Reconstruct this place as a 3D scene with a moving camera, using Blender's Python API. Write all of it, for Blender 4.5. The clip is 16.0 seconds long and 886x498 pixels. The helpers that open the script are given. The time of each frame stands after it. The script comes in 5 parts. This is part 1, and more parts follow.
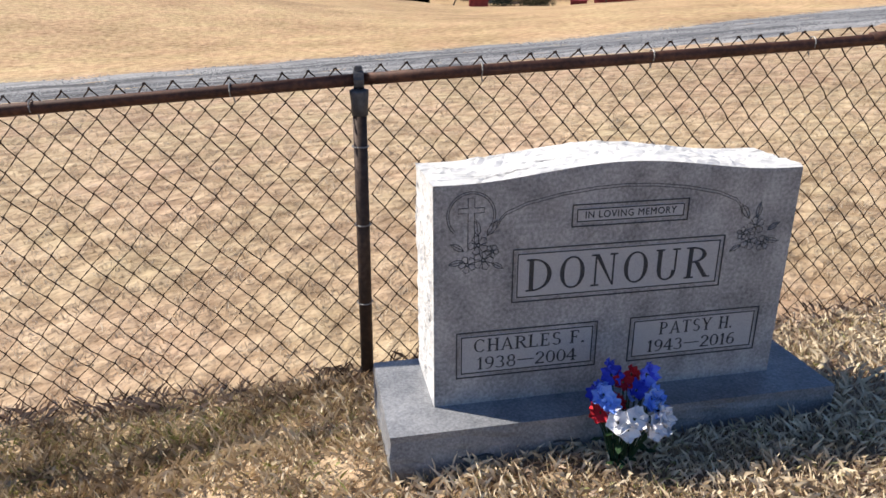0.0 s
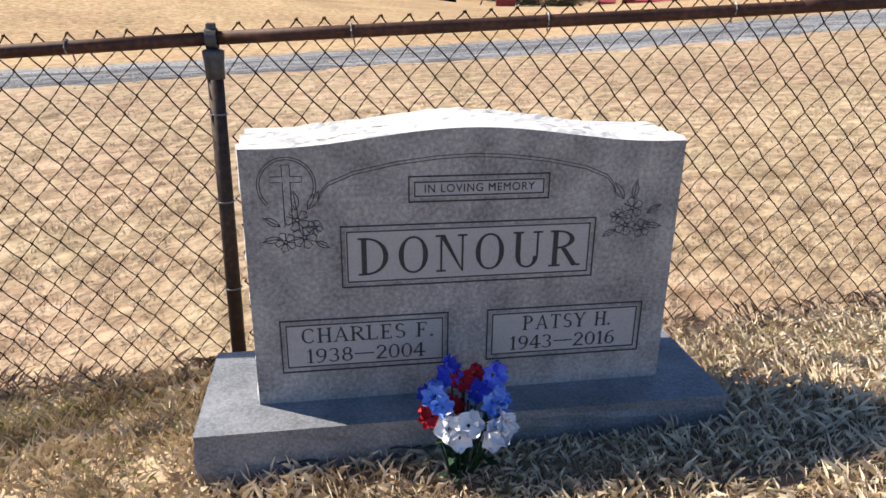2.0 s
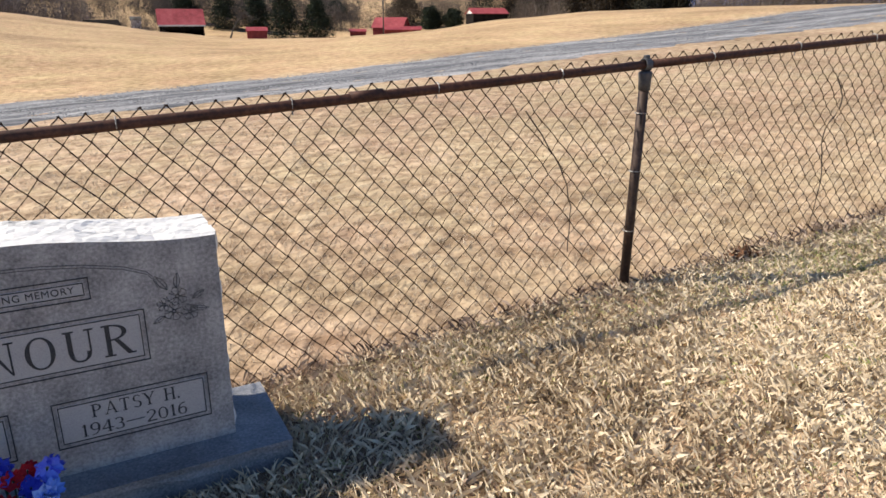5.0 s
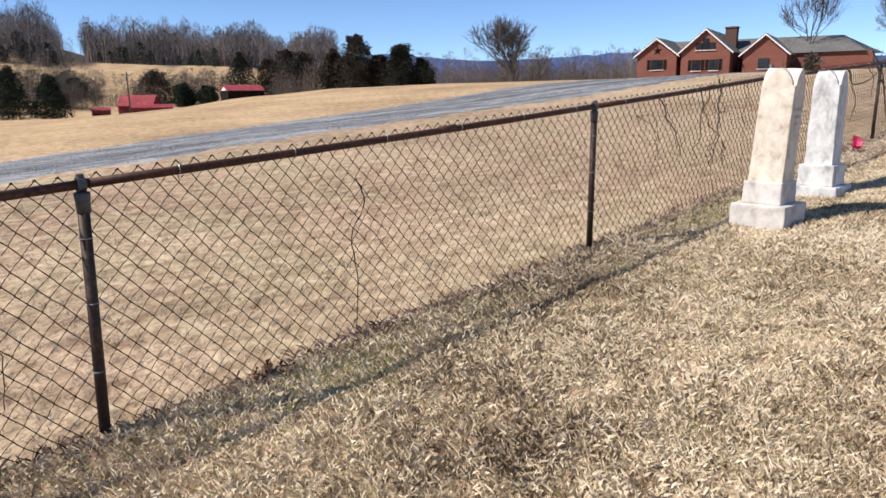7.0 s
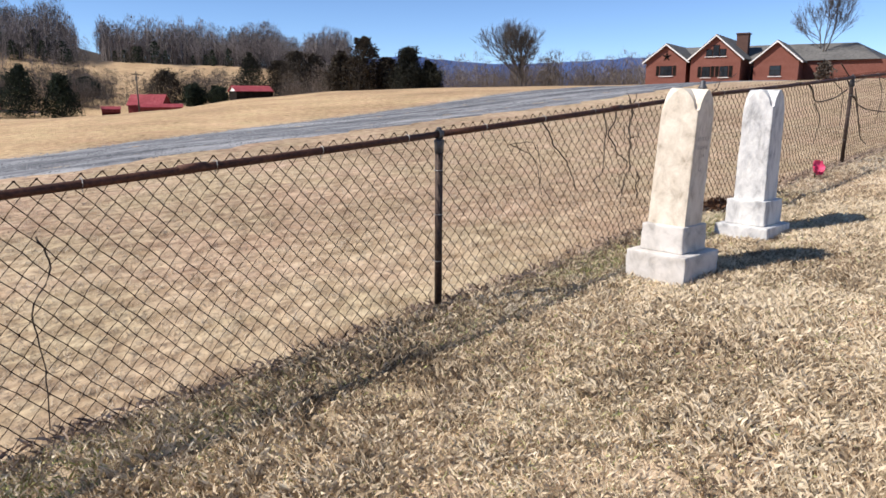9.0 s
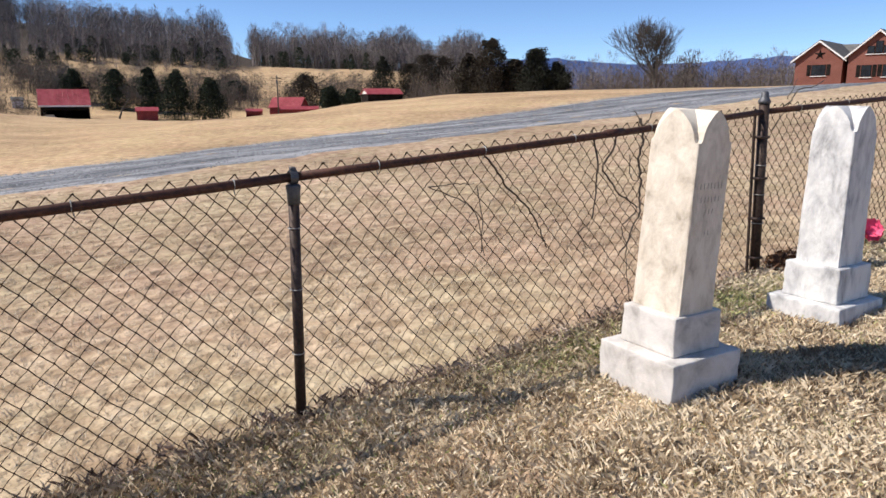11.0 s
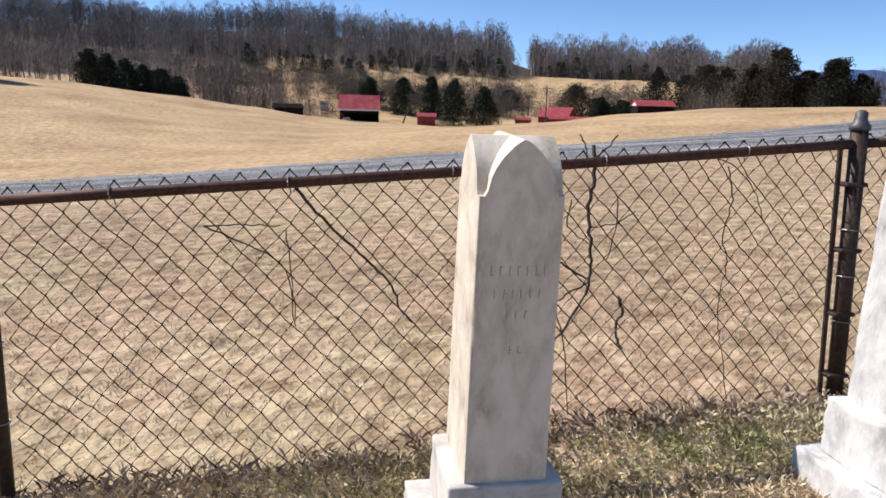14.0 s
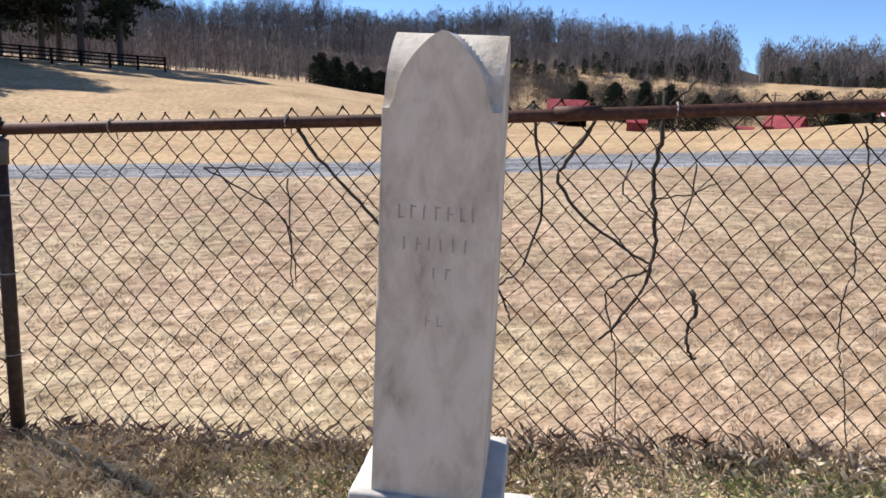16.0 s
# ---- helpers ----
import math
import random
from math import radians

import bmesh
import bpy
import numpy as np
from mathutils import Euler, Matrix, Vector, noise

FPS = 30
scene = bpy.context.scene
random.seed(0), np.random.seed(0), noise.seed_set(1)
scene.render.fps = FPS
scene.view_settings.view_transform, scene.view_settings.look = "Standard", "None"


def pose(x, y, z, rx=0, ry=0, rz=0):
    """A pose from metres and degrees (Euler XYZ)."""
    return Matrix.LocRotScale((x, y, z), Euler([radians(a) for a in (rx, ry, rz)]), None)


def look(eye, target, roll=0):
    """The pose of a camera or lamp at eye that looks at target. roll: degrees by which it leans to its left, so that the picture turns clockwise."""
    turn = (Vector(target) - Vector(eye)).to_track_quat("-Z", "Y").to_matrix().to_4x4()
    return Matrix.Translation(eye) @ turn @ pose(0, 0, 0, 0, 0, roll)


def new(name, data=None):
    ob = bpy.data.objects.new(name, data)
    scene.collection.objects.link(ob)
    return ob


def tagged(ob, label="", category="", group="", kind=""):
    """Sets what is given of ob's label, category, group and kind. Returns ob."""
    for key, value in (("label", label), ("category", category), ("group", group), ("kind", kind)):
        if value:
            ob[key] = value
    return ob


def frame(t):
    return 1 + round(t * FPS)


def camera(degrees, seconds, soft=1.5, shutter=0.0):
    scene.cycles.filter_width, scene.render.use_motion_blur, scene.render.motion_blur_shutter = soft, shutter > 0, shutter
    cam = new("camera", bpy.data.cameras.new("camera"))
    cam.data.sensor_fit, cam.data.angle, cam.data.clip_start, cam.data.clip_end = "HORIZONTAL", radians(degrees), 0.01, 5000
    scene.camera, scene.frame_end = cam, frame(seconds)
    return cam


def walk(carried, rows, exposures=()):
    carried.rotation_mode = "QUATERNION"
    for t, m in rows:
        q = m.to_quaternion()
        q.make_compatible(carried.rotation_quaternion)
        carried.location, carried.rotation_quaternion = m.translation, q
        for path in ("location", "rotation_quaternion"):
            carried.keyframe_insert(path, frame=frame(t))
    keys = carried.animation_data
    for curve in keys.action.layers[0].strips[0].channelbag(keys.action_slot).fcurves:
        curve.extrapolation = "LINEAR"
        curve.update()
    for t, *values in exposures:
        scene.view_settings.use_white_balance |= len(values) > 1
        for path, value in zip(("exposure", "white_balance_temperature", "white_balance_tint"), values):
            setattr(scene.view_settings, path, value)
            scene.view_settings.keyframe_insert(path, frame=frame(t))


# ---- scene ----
cam = camera(65.1, 16.0, soft=1.6)
PATH = [
    (0, (-0.085, -2.398, 1.457), (0.202, -0.543, 0.767), -0.1),
    (0.5, (0.137, -2.323, 1.414), (0.399, -0.465, 0.722), 0.3),
    (1, (0.307, -2.271, 1.371), (0.497, -0.404, 0.678), 0.5),
    (1.5, (0.388, -2.26, 1.333), (0.591, -0.394, 0.642), 0.8),
    (2, (0.442, -2.255, 1.321), (0.665, -0.391, 0.632), 0.7),
    (2.5, (0.468, -2.26, 1.318), (0.716, -0.397, 0.634), 0.7),
    (3, (0.51, -2.3, 1.35), (0.768, -0.439, 0.663), 0.8),
    (3.5, (0.59, -2.363, 1.405), (0.859, -0.501, 0.727), 0.7),
    (4, (0.684, -2.437, 1.461), (1.077, -0.595, 0.787), 0.2),
    (4.5, (0.813, -2.523, 1.537), (1.409, -0.733, 0.874), 0.4),
    (5, (1.013, -2.676, 1.575), (1.833, -0.959, 0.959), -0.1),
    (5.2, (1.093, -2.721, 1.584), (2.015, -1.049, 0.989), -0.1),
    (7.3, (2.718, -3.184, 1.759), (4.082, -1.783, 1.339), -0.9),
    (7.5, (2.891, -3.213, 1.782), (4.239, -1.798, 1.36), -0.6),
    (8, (3.258, -3.25, 1.805), (4.634, -1.862, 1.382), -0.8),
    (8.5, (3.698, -3.292, 1.837), (5.063, -1.893, 1.414), -0.4),
    (9, (4.124, -3.263, 1.847), (5.456, -1.831, 1.427), -0.1),
    (11.5, (6.501, -2.898, 1.972), (7.465, -1.194, 1.563), 0.1),
    (12, (6.906, -2.858, 1.973), (7.796, -1.113, 1.57), 0.6),
    (12.5, (7.33, -2.756, 1.99), (8.121, -0.964, 1.586), 0.8),
    (13, (7.669, -2.695, 1.993), (8.361, -0.861, 1.596), 0.8),
    (13.5, (7.982, -2.686, 2.017), (8.478, -0.788, 1.629), 1.2),
    (14, (8.273, -2.614, 1.985), (8.624, -0.685, 1.591), 1.4),
    (14.5, (8.487, -2.535, 1.944), (8.706, -0.585, 1.556), 1.7),
    (15, (8.666, -2.474, 1.909), (8.74, -0.514, 1.518), 2.1),
    (15.5, (8.842, -2.378, 1.833), (8.766, -0.418, 1.442), 2.4),
    (16, (8.944, -2.23, 1.779), (8.726, -0.282, 1.379), 2.6),
]
walk(cam, [(t, look(e, g, r)) for t, e, g, r in PATH], exposures=[(0, 0.6, 6700, 10), (2.5, 0.74, 6800, 10), (3.5, 0.7, 6800, 10), (4, 0.56, 6800, 10), (5, 0.54, 6800, 10), (7.3, 0.38, 6350, 11), (13.5, 0.37, 6350, 11), (16, 0.54, 6250, 10.5)])

# ---- light: clear winter sky, one sun behind the fence ----
SUN_FROM = Vector((-0.90, 0.45, 1.0)).normalized()
world = bpy.data.worlds.new("winter_sky")
scene.world = world
world.use_nodes = True
sky = world.node_tree.nodes.new("ShaderNodeTexSky")
sky.sky_type, sky.sun_disc = "NISHITA", False
sky.sun_elevation = math.asin(SUN_FROM.z)
sky.sun_rotation = math.atan2(SUN_FROM.x, SUN_FROM.y)
sky.air_density, sky.dust_density, sky.ozone_density, sky.altitude = 0.6, 0.0, 5.0, 300
bg = world.node_tree.nodes["Background"]
bg.inputs["Strength"].default_value = 0.122
world.node_tree.links.new(sky.outputs[0], bg.inputs["Color"])
sun = new("sun", bpy.data.lights.new("sun", "SUN"))
sun.data.energy, sun.data.angle, sun.data.color = 5.0, radians(0.53), (1.0, 0.935, 0.855)
sun.matrix_world = look((0, 0, 60), Vector((0, 0, 60)) - SUN_FROM)

rng = np.random.default_rng(7)


# ---- materials ----
def mat(name, cols, scale=20.0, rough=0.85, bump=0.25, bscale=None, big=1.2, bigamt=0.35, island=0.0, metal=0.0,
        stretch=(1, 1, 1), dist=0.01, spec=0.3, detail=6, objrand=0.0, turn=(0, 0, 0), swirl=0.0):
    """Two scales of noise through a ramp of colours, with relief; island/objrand: brightness spread between pieces."""
    m = bpy.data.materials.new(name)
    m.use_nodes = True
    n, l = m.node_tree.nodes, m.node_tree.links
    b = n["Principled BSDF"]
    tc = n.new("ShaderNodeTexCoord")
    mp = n.new("ShaderNodeMapping")
    mp.inputs["Scale"].default_value, mp.inputs["Rotation"].default_value = stretch, turn
    l.new(tc.outputs["Object"], mp.inputs["Vector"])
    n1 = n.new("ShaderNodeTexNoise")
    n1.inputs["Scale"].default_value, n1.inputs["Detail"].default_value = scale, detail
    n1.inputs["Roughness"].default_value, n1.inputs["Distortion"].default_value = 0.65, swirl
    l.new(mp.outputs[0], n1.inputs["Vector"])
    n2 = n.new("ShaderNodeTexNoise")
    n2.inputs["Scale"].default_value, n2.inputs["Detail"].default_value = big, 4
    l.new(mp.outputs[0], n2.inputs["Vector"])
    add = n.new("ShaderNodeMath")
    add.operation = "MULTIPLY_ADD"
    l.new(n2.outputs["Fac"], add.inputs[0])
    add.inputs[1].default_value = bigamt * 2
    l.new(n1.outputs["Fac"], add.inputs[2])
    sub = n.new("ShaderNodeMath")
    sub.operation = "SUBTRACT"
    l.new(add.outputs[0], sub.inputs[0])
    sub.inputs[1].default_value = bigamt
    fac = sub.outputs[0]
    if island or objrand:
        src = n.new("ShaderNodeNewGeometry").outputs["Random Per Island"] if island else n.new("ShaderNodeObjectInfo").outputs["Random"]
        ma = n.new("ShaderNodeMath")
        ma.operation = "MULTIPLY_ADD"
        l.new(src, ma.inputs[0])
        amt = island or objrand
        ma.inputs[1].default_value = amt
        l.new(fac, ma.inputs[2])
        mb = n.new("ShaderNodeMath")
        mb.operation = "SUBTRACT"
        l.new(ma.outputs[0], mb.inputs[0])
        mb.inputs[1].default_value = amt / 2
        fac = mb.outputs[0]
    r = n.new("ShaderNodeValToRGB")
    el = r.color_ramp.elements
    k = len(cols)
    lo, hi = 0.25, 0.75
    for i, c in enumerate(cols):
        p = lo + (hi - lo) * i / max(1, k - 1)
        e = el[i] if i < 2 else el.new(p)
        e.position, e.color = p, (*c, 1)
    l.new(fac, r.inputs[0])
    l.new(r.outputs[0], b.inputs["Base Color"])
    b.inputs["Roughness"].default_value, b.inputs["Metallic"].default_value = rough, metal
    b.inputs["Specular IOR Level"].default_value = spec
    if bump:
        nb = n.new("ShaderNodeTexNoise")
        nb.inputs["Scale"].default_value, nb.inputs["Detail"].default_value = bscale or scale * 1.5, 5
        l.new(mp.outputs[0], nb.inputs["Vector"])
        bp = n.new("ShaderNodeBump")
        bp.inputs["Strength"].default_value, bp.inputs["Distance"].default_value = bump, dist
        l.new(nb.outputs["Fac"], bp.inputs["Height"])
        l.new(bp.outputs[0], b.inputs["Normal"])
    return m


GRANITE = mat("grey_granite", [(0.13, 0.129, 0.133), (0.29, 0.286, 0.288), (0.47, 0.464, 0.458)], 95, 0.65, 0.25, 300, 8, 0.35, dist=0.002, detail=10)
GRANITE_PALE = mat("sanded_granite", [(0.27, 0.27, 0.28), (0.38, 0.38, 0.385), (0.45, 0.45, 0.45)], 300, 0.7, 0.1, 400, 3, 0.1, dist=0.002)
GRANITE_ROCK = mat("rock_pitch_granite", [(0.03, 0.03, 0.032), (0.5, 0.5, 0.49), (0.64, 0.635, 0.62), (0.69, 0.68, 0.665), (0.72, 0.71, 0.695)], 24, 0.9, 0.8, 60, 9, 0.26, dist=0.008, stretch=(0.6, 1.5, 1.2))
# near-black: the shade inside the cuts is put into the colour
GRANITE_CUT_SHADE = mat("granite_cut_shade", [(0.03, 0.03, 0.033), (0.06, 0.06, 0.062)], 200, 0.8, 0)
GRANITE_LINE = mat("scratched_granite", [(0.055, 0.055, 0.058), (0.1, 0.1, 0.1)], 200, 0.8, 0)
GRANITE_BASE = mat("base_granite", [(0.1, 0.107, 0.12), (0.205, 0.213, 0.228), (0.33, 0.337, 0.35)], 130, 0.38, 0.3, 45, 8, 0.3, dist=0.005)
MARBLE_CREAM = mat("cream_marble", [(0.33, 0.275, 0.21), (0.57, 0.495, 0.395), (0.7, 0.625, 0.515), (0.75, 0.68, 0.575)], 10, 0.75, 0.45, 50, 4.0, 0.27, stretch=(1.5, 1.0, 0.8), turn=(0.2, 0.75, 0.3), dist=0.005, swirl=0.4, detail=7)
MARBLE_BASE = mat("pale_grey_marble", [(0.33, 0.3, 0.27), (0.51, 0.475, 0.43), (0.62, 0.58, 0.53), (0.67, 0.63, 0.58)], 9, 0.8, 0.4, 60, 2.5, 0.2, dist=0.005, swirl=0.5)
MARBLE_WHITE = mat("white_marble", [(0.25, 0.245, 0.24), (0.52, 0.51, 0.495), (0.68, 0.665, 0.63), (0.72, 0.705, 0.67)], 8, 0.75, 0.6, 30, 3.0, 0.3, stretch=(2.0, 1.2, 0.7), turn=(0.1, 0.6, 0.2), dist=0.01, swirl=0.35)
MARBLE_CUT = mat("worn_lettering", [(0.4, 0.35, 0.3), (0.5, 0.445, 0.385)], 60, 0.85, 0.2)
RUST = mat("rusty_steel", [(0.035, 0.018, 0.013), (0.075, 0.034, 0.023), (0.13, 0.058, 0.036)], 45, 0.65, 0.3, 120, 5, 0.3, metal=0.25, dist=0.002)
RUST_DARK = mat("weathered_steel", [(0.03, 0.022, 0.018), (0.055, 0.036, 0.028), (0.1, 0.07, 0.055)], 40, 0.6, 0.3, 120, 4, 0.3, metal=0.35, dist=0.002)
WIRE = mat("rusty_wire", [(0.016, 0.009, 0.006), (0.06, 0.032, 0.018)], 60, 0.8, 0, spec=0.1)
ALU = mat("dull_aluminium", [(0.2, 0.19, 0.18), (0.36, 0.35, 0.335)], 60, 0.55, 0.1, metal=0.6)
GALV = mat("grey_galvanised_cap", [(0.06, 0.06, 0.065), (0.13, 0.13, 0.135)], 60, 0.55, 0.2, metal=0.5)
VINE = mat("dead_vine_bark", [(0.035, 0.027, 0.022), (0.09, 0.07, 0.055)], 80, 0.9, 0.4)
STRAW = mat("dormant_grass_blades", [(0.23, 0.165, 0.1), (0.48, 0.375, 0.245), (0.72, 0.59, 0.41), (0.8, 0.69, 0.51)], 7.0, 0.8, 0, None, 0.8, 0.5, island=0.45)
TURF = mat("half_green_grass_blades", [(0.24, 0.27, 0.085), (0.46, 0.45, 0.2), (0.66, 0.57, 0.37), (0.78, 0.68, 0.5)], 5.0, 0.8, 0, None, 1.1, 0.4, island=0.42)
DEAD = mat("dead_weeds", [(0.16, 0.115, 0.085), (0.36, 0.265, 0.2), (0.55, 0.43, 0.33)], 4.0, 0.9, 0, None, 1.0, 0.3, island=0.6)
STRAW_FIELD = mat("pale_field_grass", [(0.31, 0.235, 0.155), (0.45, 0.36, 0.25), (0.55, 0.455, 0.335), (0.62, 0.535, 0.41)], 2.2, 0.85, 0, None, 0.35, 0.3, island=0.5)
GRAVEL = mat("blue_grey_gravel", [(0.045, 0.046, 0.05), (0.125, 0.128, 0.135), (0.255, 0.255, 0.26), (0.4, 0.395, 0.385)], 7, 0.9, 0.8, 14, 0.7, 0.55, stretch=(0.14, 2.2, 1), dist=0.04)
GRAVEL_BIT = mat("gravel_stones", [(0.09, 0.095, 0.105), (0.18, 0.19, 0.205), (0.3, 0.31, 0.32)], 3, 0.9, 0, None, 0.5, 0.2, island=0.7)
BARK = mat("grey_bark", [(0.05, 0.043, 0.038), (0.12, 0.105, 0.093)], 12, 0.95, 0.4, dist=0.02)
WOOD_FAR = mat("bare_woods", [(0.065, 0.052, 0.048), (0.15, 0.123, 0.115), (0.34, 0.295, 0.27)], 0.05, 0.95, 0, None, 0.012, 0.2, island=0.5)
BRUSH = mat("grey_brown_brush", [(0.055, 0.044, 0.036), (0.11, 0.09, 0.074), (0.19, 0.155, 0.125)], 0.3, 0.95, 0, None, 0.05, 0.3, island=0.45)
CEDAR = mat("dark_cedar_foliage", [(0.008, 0.013, 0.008), (0.019, 0.029, 0.015), (0.04, 0.052, 0.027)], 1.5, 0.9, 0, None, 0.3, 0.3, island=0.5)
CEDAR_BROWN = mat("bronzed_cedar_foliage", [(0.017, 0.013, 0.009), (0.036, 0.028, 0.018), (0.068, 0.053, 0.035)], 1.5, 0.9, 0, None, 0.3, 0.3, island=0.5)
# darker copy of the cedar foliage, with shade put into the colour
CEDAR_SHADED = mat("shaded_cedar_foliage", [(0.007, 0.008, 0.005), (0.016, 0.017, 0.01), (0.034, 0.034, 0.021)], 1.5, 0.9, 0, None, 0.3, 0.3, island=0.5)
RED_ROOF = mat("faded_red_roof", [(0.2, 0.028, 0.033), (0.3, 0.05, 0.057), (0.38, 0.095, 0.095)], 0.8, 0.55, 0.15, 3, 0.3, 0.25)
RED_WALL = mat("red_boards", [(0.16, 0.03, 0.03), (0.28, 0.055, 0.05)], 2, 0.8, 0.2, 6)
DARK_BOARD = mat("dark_old_boards", [(0.008, 0.007, 0.006), (0.025, 0.02, 0.018)], 2, 0.95, 0.3, 6, spec=0.05)
WHITE_PAINT = mat("white_painted_boards", [(0.6, 0.58, 0.55), (0.78, 0.77, 0.75)], 2, 0.7, 0.1)
BRICK = mat("red_brick", [(0.12, 0.044, 0.032), (0.18, 0.068, 0.05), (0.235, 0.105, 0.082)], 6, 0.9, 0.3, 12, 0.5, 0.2, stretch=(1, 1, 2.5))
DARK_BRICK = mat("sooty_brick", [(0.06, 0.035, 0.028), (0.1, 0.055, 0.043), (0.15, 0.09, 0.07)], 6, 0.9, 0.3, 12, 0.5, 0.2, stretch=(1, 1, 2.5))
SHINGLE = mat("grey_shingles", [(0.075, 0.072, 0.068), (0.125, 0.12, 0.112), (0.18, 0.172, 0.158)], 3, 0.9, 0.3, 8, 0.4, 0.25)
GLASS = mat("dark_window_glass", [(0.015, 0.018, 0.022), (0.03, 0.034, 0.04)], 1, 0.08, 0, spec=0.6)
# the blue of distant haze is painted into the ridge's colour
MOUNTAIN = mat("mountain_haze_tint", [(0.05, 0.085, 0.2), (0.07, 0.11, 0.24)], 0.004, 1.0, 0, spec=0.0)
BLUE_PETAL = mat("blue_cloth_petals", [(0.03, 0.05, 0.5), (0.1, 0.14, 0.8), (0.22, 0.36, 0.92)], 9, 0.7, 0.2, objrand=0.5)
PALE_PETAL = mat("light_blue_cloth_petals", [(0.16, 0.32, 0.85), (0.36, 0.56, 0.95)], 9, 0.7, 0.2, objrand=0.4)
RED_PETAL = mat("red_cloth_petals", [(0.4, 0.01, 0.02), (0.65, 0.03, 0.05)], 9, 0.7, 0.2, objrand=0.4)
WHITE_PETAL = mat("white_cloth_petals", [(0.7, 0.7, 0.74), (0.88, 0.87, 0.88)], 9, 0.7, 0.2, objrand=0.3)
PINK_PETAL = mat("pink_cloth_petals", [(0.75, 0.05, 0.15), (0.9, 0.15, 0.25)], 9, 0.7, 0.2)
GREEN_LEAF = mat("dark_plastic_leaves", [(0.01, 0.03, 0.012), (0.03, 0.07, 0.025)], 20, 0.6, 0.1)
BROWN_LEAF = mat("brown_dry_leaves", [(0.09, 0.045, 0.025), (0.2, 0.1, 0.05)], 20, 0.9, 0.2, island=0.5)


def ground_material():
    """Tan mown grass; leaf litter where the cover attribute says woods."""
    m = mat("dormant_grass_ground", [(0.25, 0.17, 0.115), (0.41, 0.3, 0.205), (0.52, 0.395, 0.275), (0.6, 0.475, 0.345)], 4.5, 0.95, 0.9, 11, 0.22, 0.35, dist=0.05)
    n, l = m.node_tree.nodes, m.node_tree.links
    b = n["Principled BSDF"]
    ramp = b.inputs["Base Color"].links[0].from_node
    a = n.new("ShaderNodeAttribute")
    a.attribute_name = "cover"
    mix = n.new("ShaderNodeMix")
    mix.data_type = "RGBA"
    l.new(a.outputs["Fac"], mix.inputs["Factor"])
    l.new(ramp.outputs[0], mix.inputs["A"])
    mix.inputs["B"].default_value = (0.075, 0.061, 0.055, 1)
    # pinkish and greenish drifts, metres across
    t = n.new("ShaderNodeTexNoise")
    t.inputs["Scale"].default_value, t.inputs["Detail"].default_value = 0.9, 5
    tc = n.new("ShaderNodeTexCoord")
    l.new(tc.outputs["Object"], t.inputs["Vector"])
    r2 = n.new("ShaderNodeValToRGB")
    r2.color_ramp.elements[0].position, r2.color_ramp.elements[0].color = 0.35, (0.95, 1.0, 0.91, 1)
    r2.color_ramp.elements[1].position, r2.color_ramp.elements[1].color = 0.65, (1.0, 0.955, 0.94, 1)
    l.new(t.outputs["Fac"], r2.inputs[0])
    mu = n.new("ShaderNodeMix")
    mu.data_type, mu.blend_type = "RGBA", "MULTIPLY"
    mu.inputs["Factor"].default_value = 1.0
    l.new(mix.outputs["Result"], mu.inputs["A"])
    l.new(r2.outputs[0], mu.inputs["B"])
    st = n.new("ShaderNodeTexNoise")
    st.inputs["Scale"].default_value, st.inputs["Detail"].default_value, st.inputs["Roughness"].default_value = 5.5, 6, 0.6
    mp2 = n.new("ShaderNodeMapping")
    mp2.inputs["Rotation"].default_value, mp2.inputs["Scale"].default_value = (0, 0, 0.5), (0.85, 1.1, 1)
    l.new(tc.outputs["Object"], mp2.inputs["Vector"])
    l.new(mp2.outputs[0], st.inputs["Vector"])
    r3 = n.new("ShaderNodeValToRGB")
    r3.color_ramp.elements[0].position, r3.color_ramp.elements[0].color = 0.38, (0.68, 0.625, 0.565, 1)
    r3.color_ramp.elements[1].position, r3.color_ramp.elements[1].color = 0.56, (1.05, 1.035, 1.015, 1)
    l.new(st.outputs["Fac"], r3.inputs[0])
    mv = n.new("ShaderNodeMix")
    mv.data_type, mv.blend_type = "RGBA", "MULTIPLY"
    mv.inputs["Factor"].default_value = 0.95
    l.new(mu.outputs["Result"], mv.inputs["A"])
    l.new(r3.outputs[0], mv.inputs["B"])
    ah = n.new("ShaderNodeAttribute")
    ah.attribute_name = "hay"
    mh = n.new("ShaderNodeMix")
    mh.data_type, mh.blend_type = "RGBA", "MULTIPLY"
    l.new(ah.outputs["Fac"], mh.inputs["Factor"])
    l.new(mv.outputs["Result"], mh.inputs["A"])
    mh.inputs["B"].default_value = (1.07, 1.01, 0.87, 1)
    # bare dark soil showing between the blades, and painted shade round the headstone
    asl = n.new("ShaderNodeAttribute")
    asl.attribute_name = "soil_shade"
    ms = n.new("ShaderNodeMix")
    ms.data_type = "RGBA"
    l.new(asl.outputs["Fac"], ms.inputs["Factor"])
    l.new(mh.outputs["Result"], ms.inputs["A"])
    ms.inputs["B"].default_value = (0.12, 0.085, 0.055, 1)
    l.new(ms.outputs["Result"], b.inputs["Base Color"])
    b2 = n.new("ShaderNodeBump")
    b2.inputs["Strength"].default_value, b2.inputs["Distance"].default_value = 0.9, 0.08
    l.new(st.outputs["Fac"], b2.inputs["Height"])
    old = b.inputs["Normal"].links[0].from_node
    l.new(b2.outputs[0], old.inputs["Normal"])
    return m


GROUND = ground_material()


